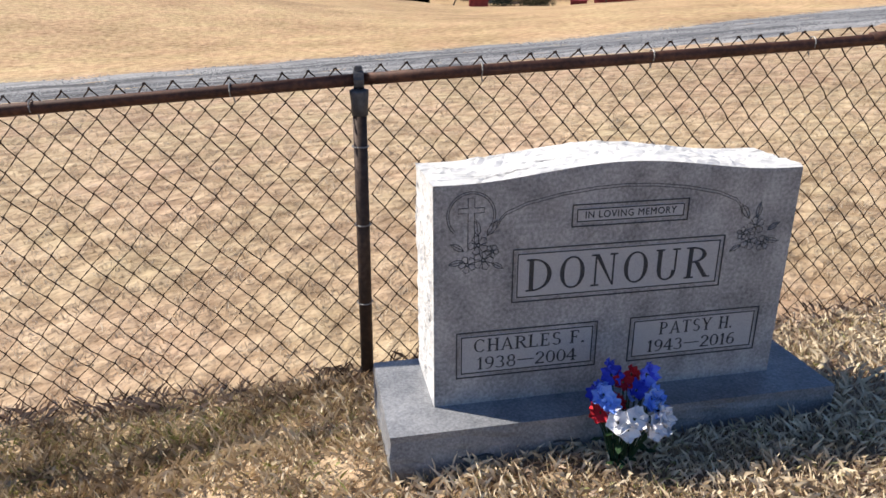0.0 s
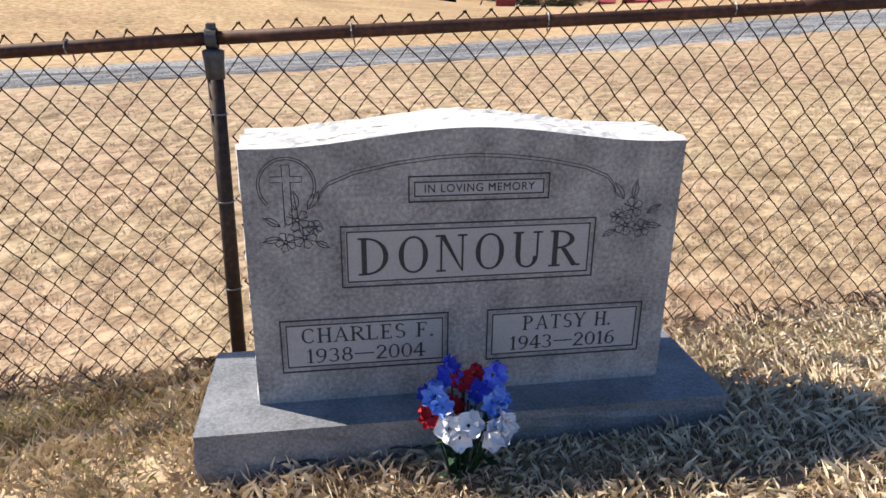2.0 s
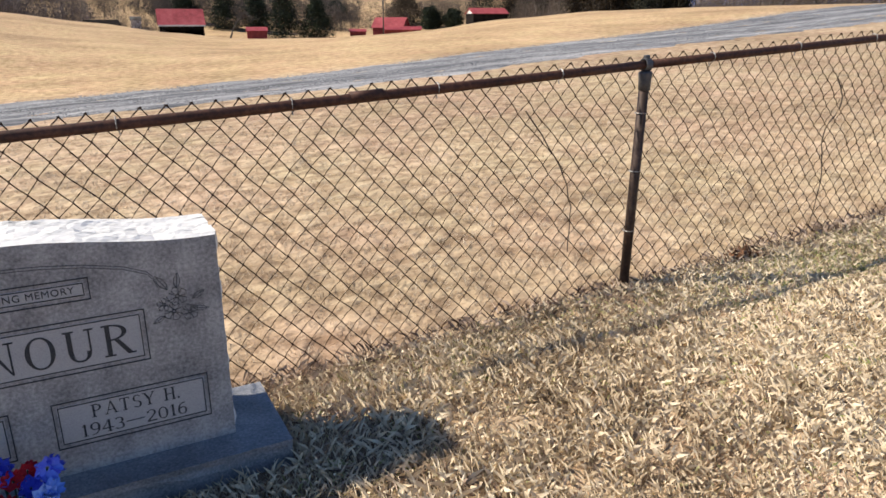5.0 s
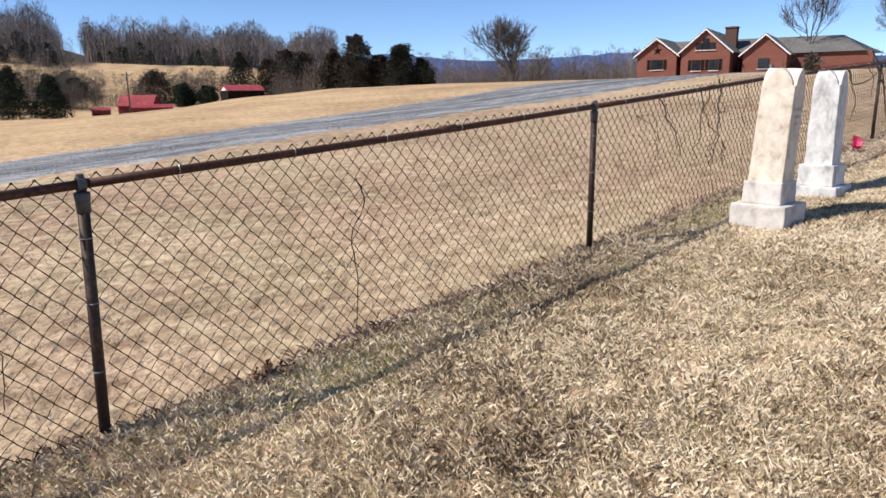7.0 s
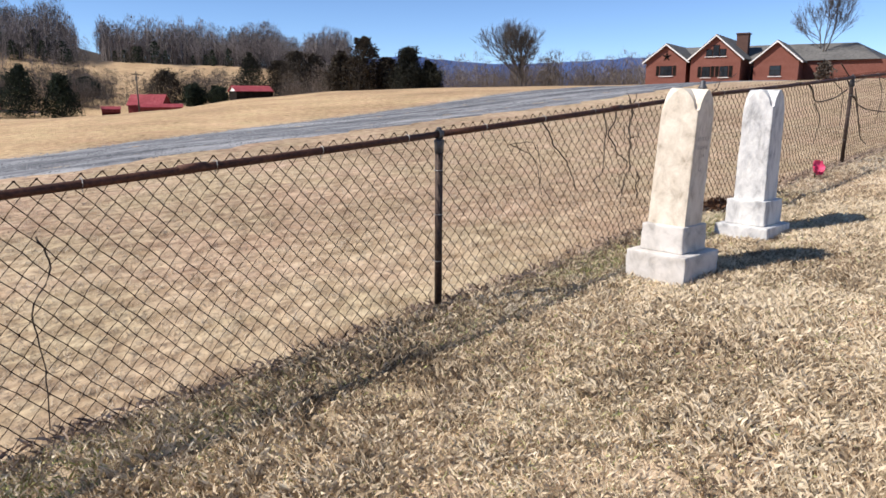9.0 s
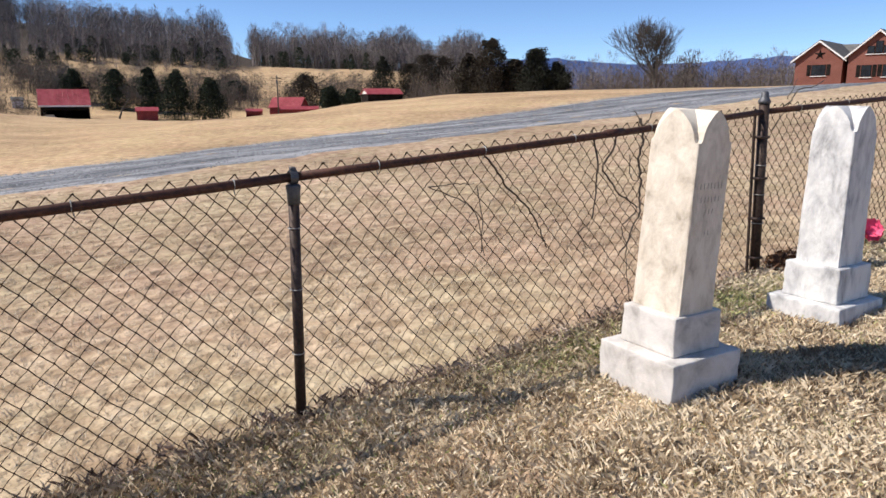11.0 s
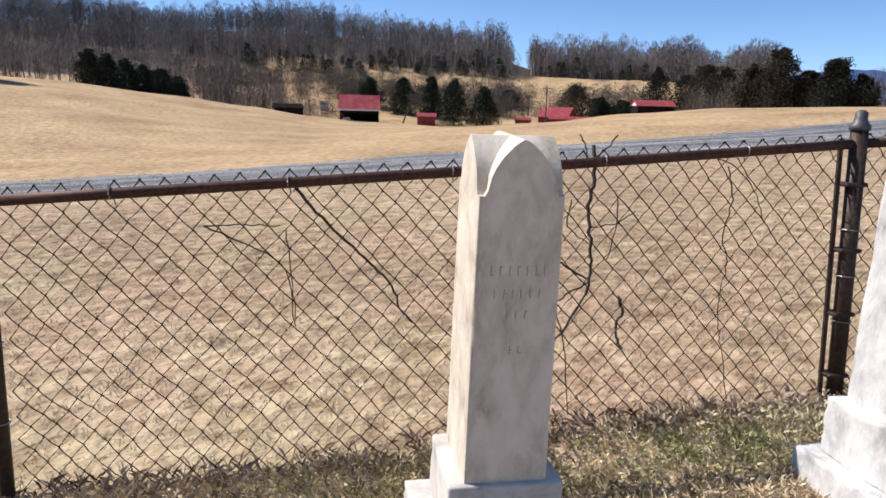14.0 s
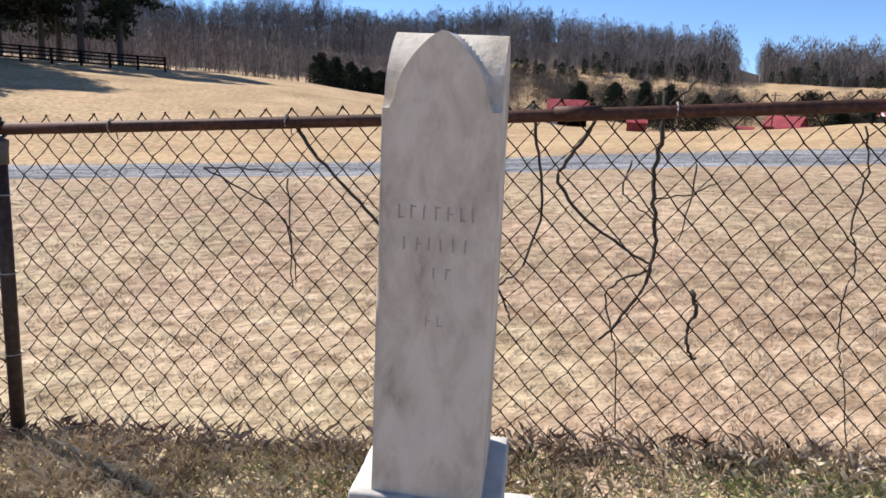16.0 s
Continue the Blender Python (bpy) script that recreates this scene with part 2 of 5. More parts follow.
# ---- mesh helpers ----
def mesh_of(name, verts, faces, material, smooth=False):
    me = bpy.data.meshes.new(name)
    me.from_pydata([tuple(map(float, v)) for v in verts], [], [tuple(map(int, f)) for f in faces])
    me.materials.append(material)
    if smooth:
        me.polygons.foreach_set("use_smooth", [True] * len(me.polygons))
    me.update()
    return me


def put(name, me, parent=None, m=None, label=""):
    ob = new(name, me)
    ob.parent = parent
    if m is not None:
        ob.matrix_basis = m
    return tagged(ob, label) if label else ob


def part(name, bm, material, parent=None, label="", m=None, smooth=False):
    me = bpy.data.meshes.new(name)
    bm.to_mesh(me)
    bm.free()
    me.materials.append(material)
    if smooth:
        me.polygons.foreach_set("use_smooth", [True] * len(me.polygons))
    return put(name, me, parent, m, label)


def box_bm(x0, x1, y0, y1, z0, z1, bevel=0.0, seg=1, bm=None):
    bm = bm or bmesh.new()
    r = bmesh.ops.create_cube(bm, size=1.0, matrix=Matrix.Translation(((x0 + x1) / 2, (y0 + y1) / 2, (z0 + z1) / 2)) @ Matrix.Diagonal((x1 - x0, y1 - y0, z1 - z0, 1)))
    if bevel:
        es = list({e for v in r["verts"] for e in v.link_edges})
        bmesh.ops.bevel(bm, geom=es, offset=bevel, segments=seg, affect="EDGES")
    return bm


def tube(points, radius, sides=6, close=True):
    """Vertices and faces of a tube along points; radius: a number or one a point."""
    p = np.asarray(points, float)
    rad = np.broadcast_to(np.asarray(radius, float), (len(p),))
    vs, fs = [], []
    for i in range(len(p)):
        d = p[min(i + 1, len(p) - 1)] - p[max(i - 1, 0)]
        d = d / (np.linalg.norm(d) + 1e-9)
        u = np.cross(d, (0, 0, 1) if abs(d[2]) < 0.9 else (1, 0, 0))
        u /= np.linalg.norm(u)
        w = np.cross(d, u)
        for k in range(sides):
            a = 2 * math.pi * k / sides
            vs.append(p[i] + rad[i] * (math.cos(a) * u + math.sin(a) * w))
    for i in range(len(p) - 1):
        for k in range(sides):
            a, b = i * sides + k, i * sides + (k + 1) % sides
            fs.append((a, a + sides, b + sides, b))
    if close:
        fs.append(tuple(range(sides)))
        fs.append(tuple(range((len(p) - 1) * sides + sides - 1, (len(p) - 1) * sides - 1, -1)))
    return vs, fs


def joined(pieces):
    vs, fs = [], []
    for v, f in pieces:
        o = len(vs)
        vs.extend(v)
        fs.extend(tuple(i + o for i in q) for q in f)
    return vs, fs


def big_mesh(name, verts, tris, material):
    """A large triangle mesh from arrays."""
    me = bpy.data.meshes.new(name)
    verts, tris = np.ascontiguousarray(verts, np.float32), np.ascontiguousarray(tris, np.int32)
    me.vertices.add(len(verts))
    me.vertices.foreach_set("co", verts.ravel())
    me.loops.add(tris.size)
    me.loops.foreach_set("vertex_index", tris.ravel())
    me.polygons.add(len(tris))
    me.polygons.foreach_set("loop_start", np.arange(0, tris.size, 3, dtype=np.int32))
    me.materials.append(material)
    me.update(calc_edges=True)
    return me


def thing(name, label, category, group="", at=(0, 0, 0), turn=0):
    ob = new(name)
    ob.matrix_basis = pose(*at, 0, 0, turn)
    return tagged(ob, label, category, group)


# ---- the lie of the land ----
RAIL_X = [-40, -3, 0, 3.37, 7.14, 10.52, 14.65, 19.2, 40]
RAIL_Z = [-1.2, 1.0, 1.188, 1.39, 1.637, 1.885, 2.13, 2.4, 3.6]
CX, CY = 8.0, -2.7
# heights by bearing (degrees clockwise from straight across the fence) and distance
LAND_R = [45, 62, 85, 110, 165, 260, 340, 460, 620, 5000]
LAND = {
    -180: [-1, -1, -1, -1, -1, -1, -1, -1, -1, -5],
    -75: [0.5, 1.5, 3, 4, 6, 12, 20, 30, 20, -5],
    -40: [1.9, 3.5, 5.0, 5.1, 6.5, 12, 25, 44, 30, -5],
    -25: [1.7, 2.9, 4.4, 4.5, 5.5, 11, 25, 44, 30, -5],
    -18: [1.5, 2.7, 4.0, 3.8, 4.0, 10, 25, 44, 30, -5],
    -11: [0.9, 1.8, 2.9, 2.4, 1.5, 9, 24, 44, 30, -5],
    -5: [0.5, 1.1, 1.85, 1.0, 0.0, 9, 24, 45, 30, -5],
    0: [0.3, 0.6, 0.75, 0.2, -0.9, 10, 24, 45, 30, -5],
    5: [0.55, 0.35, 0.0, -0.55, -1.3, 9, 23, 44, 30, -5],
    12: [0.95, 0.45, -0.1, -0.9, -2.0, 8.5, 21, 39, 30, -5],
    18: [1.3, 1.0, 0.3, -0.5, -1.8, 9, 18, 26, 22, -5],
    25: [1.85, 2.05, 1.8, 1.3, 0.8, 8, 17, 26, 20, -5],
    32: [2.2, 2.65, 2.7, 2.4, 1.0, 6, 15, 18, 10, -5],
    42: [2.45, 2.95, 3.2, 3.2, 2.0, 4, 8, 8, 4, -5],
    53: [2.6, 3.05, 3.3, 3.5, 3.0, 3, 4, 4, 2, -5],
    63: [2.9, 3.25, 3.6, 3.95, 4.0, 4, 4, 4, 2, -5],
    90: [3.2, 3.6, 3.9, 4.2, 4.5, 5, 6, 6, 4, -5],
    180: [-1, -1, -1, -1, -1, -1, -1, -1, -1, -5],
}
AZ = np.array(sorted(LAND))
TAB = np.array([LAND[a] for a in AZ], float)


def smooth01(t):
    t = np.clip(t, 0, 1)
    return t * t * (3 - 2 * t)


def lumps(x, y):
    return (0.5 * np.sin(1.31 * x + 0.7 * y) + 0.5 * np.sin(0.9 * y - 0.63 * x + 1.7) + 0.35 * np.sin(2.9 * x + 1.1 * y + 0.4) + 0.35 * np.sin(3.3 * y - 1.9 * x))


def land(x, y):
    """Height of the ground."""
    x, y = np.asarray(x, float), np.asarray(y, float)
    near = np.interp(x, RAIL_X, RAIL_Z) - 1.14
    near = near + 0.11 * smooth01((-y - 0.05) / 0.65) * np.exp(-((x - 0.5) / 1.9) ** 2)
    near = near - 0.045 * smooth01(-y / 0.7) * np.clip((x - 3) / 3, 0, 1)
    near = near - 0.03 * np.clip(-y - 1.2, 0, 6)
    r, az = np.hypot(x - CX, y - CY), np.degrees(np.arctan2(x - CX, y - CY))
    i = np.clip(np.searchsorted(AZ, az) - 1, 0, len(AZ) - 2)
    f = (az - AZ[i]) / (AZ[i + 1] - AZ[i])
    lr, knots = np.log(np.maximum(r, 1)), np.log(LAND_R)
    j = np.clip(np.searchsorted(knots, lr) - 1, 0, len(knots) - 2)
    g = smooth01((lr - knots[j]) / (knots[j + 1] - knots[j]))
    f = 0.5 * f + 0.5 * smooth01(f)
    a = TAB[i, j] * (1 - g) + TAB[i, j + 1] * g
    b = TAB[i + 1, j] * (1 - g) + TAB[i + 1, j + 1] * g
    far = a * (1 - f) + b * f
    far = far + np.clip((r - 40) / 100, 0, 1) * 0.12 * lumps(x / 9, y / 9)
    w = smooth01((r - 22) / 24)
    return near * (1 - w) + far * w + 0.006 * lumps(x * 2.2, y * 2.2)


def at(az, r, lift=0.0):
    x, y = CX + r * math.sin(radians(az)), CY + r * math.cos(radians(az))
    return (x, y, float(land(x, y)) + lift)


# edges of the gravel road beyond the fence
ROAD_X = [-60, -8, 5, 8, 12, 20, 32, 44, 60]
ROAD_NEAR = [10.0, 10.4, 10.9, 11.0, 11.8, 12.8, 13.6, 13.4, 12.5]
ROAD_FAR = [14.2, 14.4, 14.6, 15.1, 16.2, 18.2, 21.0, 22.5, 23.0]



def make_ground():
    radii = np.concatenate([np.linspace(0.0, 12, 61), np.geomspace(12.3, 4900, 170)])
    n = 540
    ang = np.linspace(0, 2 * math.pi, n, endpoint=False)
    R, A = np.meshgrid(radii[1:], ang, indexing="ij")
    X, Y = CX + R * np.sin(A), CY + R * np.cos(A)
    Z = land(X, Y)
    v = np.concatenate([[[CX, CY, float(land(CX, CY))]], np.stack([X, Y, Z], -1).reshape(-1, 3)])
    k = np.arange((len(radii) - 2) * n).reshape(-1, n) + 1
    k2 = np.roll(k, -1, 1)
    t = np.concatenate([np.stack([k, k2, k2 + n], -1).reshape(-1, 3), np.stack([k, k2 + n, k + n], -1).reshape(-1, 3)])
    c = np.arange(n) + 1
    t = np.concatenate([t, np.stack([np.zeros(n, int), np.roll(c, -1), c], -1)])[:, ::-1]
    me = big_mesh("ground", v, t, GROUND)
    me.polygons.foreach_set("use_smooth", [True] * len(me.polygons))
    r, az = np.hypot(v[:, 0] - CX, v[:, 1] - CY), np.degrees(np.arctan2(v[:, 0] - CX, v[:, 1] - CY))
    edge = np.interp(az, [-60, -20, -5, 5, 14, 20, 30, 40], [210, 230, 300, 300, 300, 330, 320, 200])
    cover = smooth01((r - edge + 18 * np.sin(az * 0.9) + 10 * np.sin(az * 2.3)) / 25)
    at_ = me.attributes.new("cover", "FLOAT", "POINT")
    at_.data.foreach_set("value", cover.astype(np.float32))
    hay = smooth01((v[:, 1] - np.interp(v[:, 0], ROAD_X, ROAD_FAR)) / 1.5)
    me.attributes.new("hay", "FLOAT", "POINT").data.foreach_set("value", hay.astype(np.float32))
    # ground darkened round the headstone to deepen its shadow; strip is soil under the fence
    shadow_patch = smooth01((1.25 - np.abs(v[:, 0] - 1.0)) / 0.7) * smooth01((v[:, 1] + 1.9) / 0.5) * smooth01((-v[:, 1] + 0.02) / 0.1)
    strip = 0.6 * np.exp(-((v[:, 1] + 0.02) / 0.09) ** 2) * (v[:, 0] < 20)
    soil_shade = np.clip(np.maximum(0.65 * shadow_patch, strip) * (0.8 + 0.2 * lumps(v[:, 0] * 3, v[:, 1] * 3)), 0, 1)
    me.attributes.new("soil_shade", "FLOAT", "POINT").data.foreach_set("value", soil_shade.astype(np.float32))
    tagged(put("ground", me), "tan dormant grass ground rising towards wooded hills", "ground", kind="structure")


make_ground()

def make_road():
    xs, ts = np.linspace(-60, 60, 361), np.linspace(0, 1, 15)
    X, T = np.meshgrid(xs, ts, indexing="ij")
    wig = 0.16 * np.sin(X * 2.1) + 0.1 * np.sin(X * 5.3 + 1)
    lo, hi = np.interp(X, xs, np.interp(xs, ROAD_X, ROAD_NEAR)) + wig, np.interp(X, ROAD_X, ROAD_FAR) + 0.16 * np.sin(X * 1.7 + 2)
    Y = lo + (hi - lo) * T
    ruts = -0.03 * (np.exp(-((T - 0.3) / 0.08) ** 2) + np.exp(-((T - 0.7) / 0.08) ** 2))
    Z = land(X, Y) + 0.035 + ruts + 0.01 * np.sin(X * 3.1 + Y * 2) - 0.05 * (np.abs(T - 0.5) > 0.49)
    v = np.stack([X, Y, Z], -1).reshape(-1, 3)
    k = np.arange(len(xs) * len(ts)).reshape(len(xs), len(ts))
    a, b, c, d = k[:-1, :-1], k[1:, :-1], k[1:, 1:], k[:-1, 1:]
    t = np.concatenate([np.stack([a, b, c], -1).reshape(-1, 3), np.stack([a, c, d], -1).reshape(-1, 3)])
    me = big_mesh("road", v, t, GRAVEL)
    me.polygons.foreach_set("use_smooth", [True] * len(me.polygons))
    tagged(put("road", me), "blue-grey gravel farm road with worn wheel tracks", "road", kind="structure")
    # loose stones on it
    n = 26000
    x = rng.uniform(-12, 34, n)
    f = rng.uniform(0, 1, n)
    y = np.interp(x, ROAD_X, ROAD_NEAR) * (1 - f) + np.interp(x, ROAD_X, ROAD_FAR) * f + rng.normal(0, 0.1, n)
    z = land(x, y) + 0.045
    s = rng.uniform(0.008, 0.028, n)
    base = np.array([[1, 0, 0], [-0.6, 0.8, 0], [-0.6, -0.8, 0], [0.1, 0.1, 1]], float)
    tri = np.array([[0, 1, 3], [1, 2, 3], [2, 0, 3]])
    a = rng.uniform(0, 6.28, n)
    ca, sa = np.cos(a), np.sin(a)
    vx = (base[None, :, 0] * ca[:, None] - base[None, :, 1] * sa[:, None]) * s[:, None] + x[:, None]
    vy = (base[None, :, 0] * sa[:, None] + base[None, :, 1] * ca[:, None]) * s[:, None] + y[:, None]
    vz = base[None, :, 2] * s[:, None] * 0.8 + z[:, None] - 0.02
    me = big_mesh("gravel", np.stack([vx, vy, vz], -1).reshape(-1, 3), (tri[None] + 4 * np.arange(n)[:, None, None]).reshape(-1, 3), GRAVEL_BIT)
    tagged(put("gravel", me), "loose grey gravel stones on the road", "gravel", kind="stuff")


make_road()


# ---- chain-link fence ----
def rail_z(x):
    return np.interp(x, RAIL_X, RAIL_Z)


POSTS = [-3.3, 0.0, 3.37, 7.127, 10.52, 14.65, 18.6, 22.2]
CELL_W, CELL_H = 0.088, 0.100


def fabric(x0, x1):
    """Interlocked flattened spirals between two posts, hooked together in knuckles over the rail, loose at the ground."""
    pieces = []
    n = int(round((x1 - x0) / CELL_W)) * 2
    w = (x1 - x0) / n
    rows = 25
    for i in range(n):
        xc = x0 + (i + 0.5) * w
        pts, rad = [], []
        for k in range(rows):
            side = 1 if (k + i) % 2 == 0 else -1
            jit = 0.0035 * math.sin(3 * xc + 2.1 * k) + 0.003 * math.sin(11 * xc - 1.3 * k)
            z = float(rail_z(xc)) + 0.040 - k * CELL_H / 2 + 0.002 * math.sin(7 * xc + k)
            sag = 0.012 * math.sin(xc * 2.3 + k * 0.5) * (k / rows) + 0.006 * math.sin(1.1 * xc + k)
            knot = np.array((xc + side * w * 0.53 + jit, 0.03 + sag, z))
            if k:
                # strands running down to the right pass in front, the others behind
                mid = (pts[-1] + knot) / 2 + (0.0, -0.006 if side > 0 else 0.006, 0.0)
                pts.append(mid)
                rad.append(0.0023)
            pts.append(knot)
            rad.append(0.0032)
        hook = 1 if i % 2 else -1
        pts = [pts[0] + (0.009 * hook, -0.004 * hook, -0.012), pts[0] + (0.005 * hook, -0.002 * hook, 0.002)] + pts + [pts[-1] + (-0.008, 0.0, -0.03)]
        pieces.append(tube(pts, [0.0016, 0.002] + [0.0024] + rad[1:] + [0.002], 4, close=False))
    return joined(pieces)


def ring(center, radius, wire, axis="x", tail=0.0):
    p = []
    for k in range(11):
        a = 2 * math.pi * k / 10
        c, s = math.cos(a) * radius, math.sin(a) * radius
        p.append((center[0], center[1] + c, center[2] + s) if axis == "x" else (center[0] + c, center[1] + s, center[2]))
    if tail:
        p.append((center[0] + 0.01, center[1] + radius, center[2] - tail))
    return tube(p, wire, 5)


def make_fence():
    fence = thing("chain_link_fence", "rusty chain-link fence with steel posts and top rail", "fence")
    for i, x in enumerate(POSTS):
        zr = float(rail_z(x))
        zb = float(land(x, 0.0))
        if i == 4:
            post = put("post", mesh_of("post", *tube([(x + 0.065, 0.0, zb - 0.12), (x, 0.0, zr + 0.06)], 0.035, 16), RUST_DARK, True), fence, label="thick grey steel terminal post")
            prof = [(0.0, 0.041), (0.02, 0.042), (0.035, 0.03), (0.05, 0.025), (0.075, 0.024), (0.085, 0.01)]
            put("cap", mesh_of("cap", *tube([(x, 0, zr + 0.055 + h) for h, _ in prof], [r for _, r in prof], 14), GALV, True), post)
            put("tension_bar", mesh_of("tension_bar", *joined([tube([(x + 0.0, 0.02, zb), (x - 0.065, 0.02, zr + 0.02)], 0.011, 6)]), RUST_DARK), post)
            for f in (0.1, 0.35, 0.6, 0.85):
                z = zb + (zr - zb) * f
                xb = x + 0.055 * (1 - f)
                bm = box_bm(xb - 0.062, xb + 0.042, -0.04, 0.04, z - 0.009, z + 0.009, 0.006)
                part("brace_band", bm, RUST_DARK, post)
            for s in (0.32, 0.5, 0.68):
                put("tie", mesh_of("tie", *ring((x + 0.06 * (1 - s), 0, zb + (zr - zb) * s), 0.04, 0.003, "z"), ALU), post)
            continue
        lean = (0.02, -0.015, -0.03, -0.015, 0, -0.04, 0.0, 0.0)[i]
        post = put("post", mesh_of("post", *tube([(x + lean, 0.0, zb - 0.12), (x, 0.0, zr - 0.04)], 0.0245, 14), RUST_DARK, True), fence, label="brown weathered steel post")
        prof = [(-0.12, 0.0285), (-0.07, 0.03), (-0.045, 0.033), (-0.035, 0.033), (-0.03, 0.02)]
        cap = put("loop_cap", mesh_of("loop_cap", *tube([(x, 0, zr + h) for h, _ in prof], [r for _, r in prof], 14), GALV, True), post, label="dark grey loop cap round the rail")
        vs, fs = [], []
        for sx in (-0.017, 0.017):
            for k in range(16):
                a = 2 * math.pi * k / 16
                for rr in (0.026, 0.031):
                    vs.append((x + sx, rr * math.cos(a), zr + rr * math.sin(a)))
        for k in range(16):
            a, b = 2 * k, 2 * ((k + 1) % 16)
            fs += [(a, a + 32, b + 32, b), (a + 1, b + 1, b + 33, a + 33), (a, b, b + 1, a + 1), (a + 32, a + 33, b + 33, b + 32)]
        put("collar", mesh_of("collar", vs, fs, GALV), cap)
        part("lug", box_bm(x - 0.014, x + 0.014, -0.012, 0.012, zr + 0.022, zr + 0.045, 0.004), GALV, cap)
        for s in (0.28, 0.55, 0.8):
            put("tie", mesh_of("tie", *ring((x + lean * (1 - s), 0.004, zb + (zr - zb) * s), 0.0285, 0.0028, "z"), ALU), post)
    for a, b in zip(POSTS[:-1], POSTS[1:]):
        pts = [(x, 0.0, float(rail_z(x)) + 0.006 * math.sin((x - a) / (b - a) * math.pi) * -1) for x in np.linspace(a, b, 9)]
        rail = put("rail", mesh_of("rail", *tube(pts, 0.0205, 14), RUST, True), fence, label="rust-red tubular top rail")
        mid = (a + b) / 2 + 0.2
        put("sleeve", mesh_of("sleeve", *tube([(mid, 0, float(rail_z(mid))), (mid + 0.14, 0, float(rail_z(mid + 0.14)))], 0.0222, 14), RUST, True), rail)
        for x in np.arange(a + 0.42, b - 0.1, 0.615):
            put("tie", mesh_of("tie", *ring((x, 0.0, float(rail_z(x))), 0.0225, 0.0028, "x", 0.045), ALU), rail, label="pale aluminium tie wire")
        put("mesh_fabric", mesh_of("mesh_fabric", *fabric(a + 0.03, b - 0.03), WIRE), fence, label="woven rusty diamond wire mesh")


make_fence()


# ---- dead vines on the fence ----
def vine(strands, label):
    """strands: lists of (x, z) on the fence with the thickness first."""
    pieces = []
    for r, *pts in strands:
        p = np.array([(x, 0.012 if i % 2 else 0.045, z) for i, (x, z) in enumerate(pts)])
        t = np.linspace(0, len(p) - 1, (len(p) - 1) * 5 + 1)
        q = np.stack([np.interp(t, np.arange(len(p)), p[:, k]) for k in range(3)], -1)
        for _ in range(2):
            q[1:-1] = (q[:-2] + 2 * q[1:-1] + q[2:]) / 4
        q[1:-1] += rng.normal(0, 0.003, q[1:-1].shape)
        pieces.append(tube(q, np.linspace(r, r * 0.6, len(q)), 6))
    tagged(put("dead_vine", mesh_of("dead_vine", *joined(pieces), VINE, True)), label, "vine", "vines on the fence")


vine([(0.008, (9.36, 1.86), (9.36, 1.72), (9.35, 1.62), (9.36, 1.48), (9.38, 1.39), (9.37, 1.29), (9.34, 1.19), (9.27, 1.09), (9.23, 1.04)),
      (0.007, (9.16, 1.78), (9.1, 1.66), (9.04, 1.58), (9.1, 1.49), (9.21, 1.4), (9.31, 1.34), (9.37, 1.31)),
      (0.004, (9.37, 1.29), (9.28, 1.26), (9.23, 1.2), (9.26, 1.09), (9.29, 1.0), (9.31, 0.72)),
      (0.0035, (9.28, 1.64), (9.25, 1.55), (9.31, 1.49), (9.36, 1.46)),
      (0.0032, (9.48, 1.64), (9.47, 1.54), (9.45, 1.39)),
      (0.0032, (9.36, 1.52), (9.47, 1.55), (9.56, 1.59)),
      (0.0035, (9.3, 1.9), (9.32, 1.85), (9.34, 1.77), (9.36, 1.72)),
      (0.0035, (9.46, 1.9), (9.39, 1.84), (9.34, 1.77))], "dark branching dead vine climbing the wire mesh")
vine([(0.006, (8.96, 1.8), (8.98, 1.65), (9.02, 1.47), (8.96, 1.27), (8.88, 1.2)),
      (0.004, (8.88, 1.2), (8.92, 1.12), (8.93, 1.08))], "dark dead vine bent through the wire mesh")
vine([(0.0075, (9.51, 1.23), (9.53, 1.17), (9.51, 1.11), (9.51, 1.03), (9.55, 1.0))], "short dark dead twig caught in the mesh")
vine([(0.0032, (9.96, 1.78), (9.98, 1.64), (9.96, 1.49), (9.98, 1.39), (10.0, 1.34), (9.96, 1.24), (9.98, 1.17), (9.97, 1.08), (10.01, 1.0), (10.05, 0.75)),
      (0.003, (9.8, 1.84), (9.95, 1.8), (10.1, 1.68), (10.13, 1.55))], "thin brown dead vine hanging in the mesh")
vine([(0.0065, (8.16, 1.72), (8.24, 1.62), (8.35, 1.5), (8.47, 1.39), (8.55, 1.31), (8.58, 1.21), (8.64, 1.14)),
      (0.0035, (7.85, 1.54), (8.02, 1.47), (8.15, 1.38), (8.18, 1.15)),
      (0.003, (8.15, 1.52), (8.17, 1.35), (8.18, 1.16)),
      (0.003, (7.85, 1.54), (8.0, 1.55), (8.13, 1.54))], "dark dead vine slanting down the mesh")
vine([(0.0045, (4.83, 1.28), (4.88, 1.15), (4.77, 0.95), (4.8, 0.7), (4.79, 0.4))], "thin dead vine rising from the ground")
vine([(0.0035, (2.73, 1.2), (2.93, 0.92), (3.01, 0.72), (2.98, 0.5))], "thin dead creeper on the wire mesh")
vine([(0.005, (10.75, 1.88), (10.86, 1.97), (10.97, 2.04), (11.12, 2.06), (11.3, 2.11)), (0.003, (10.86, 1.97), (10.88, 2.06), (10.95, 2.12)),
      (0.004, (10.7, 1.75), (10.78, 1.88), (10.9, 1.9), (11.1, 1.86))], "dry twigs reaching over the top rail")
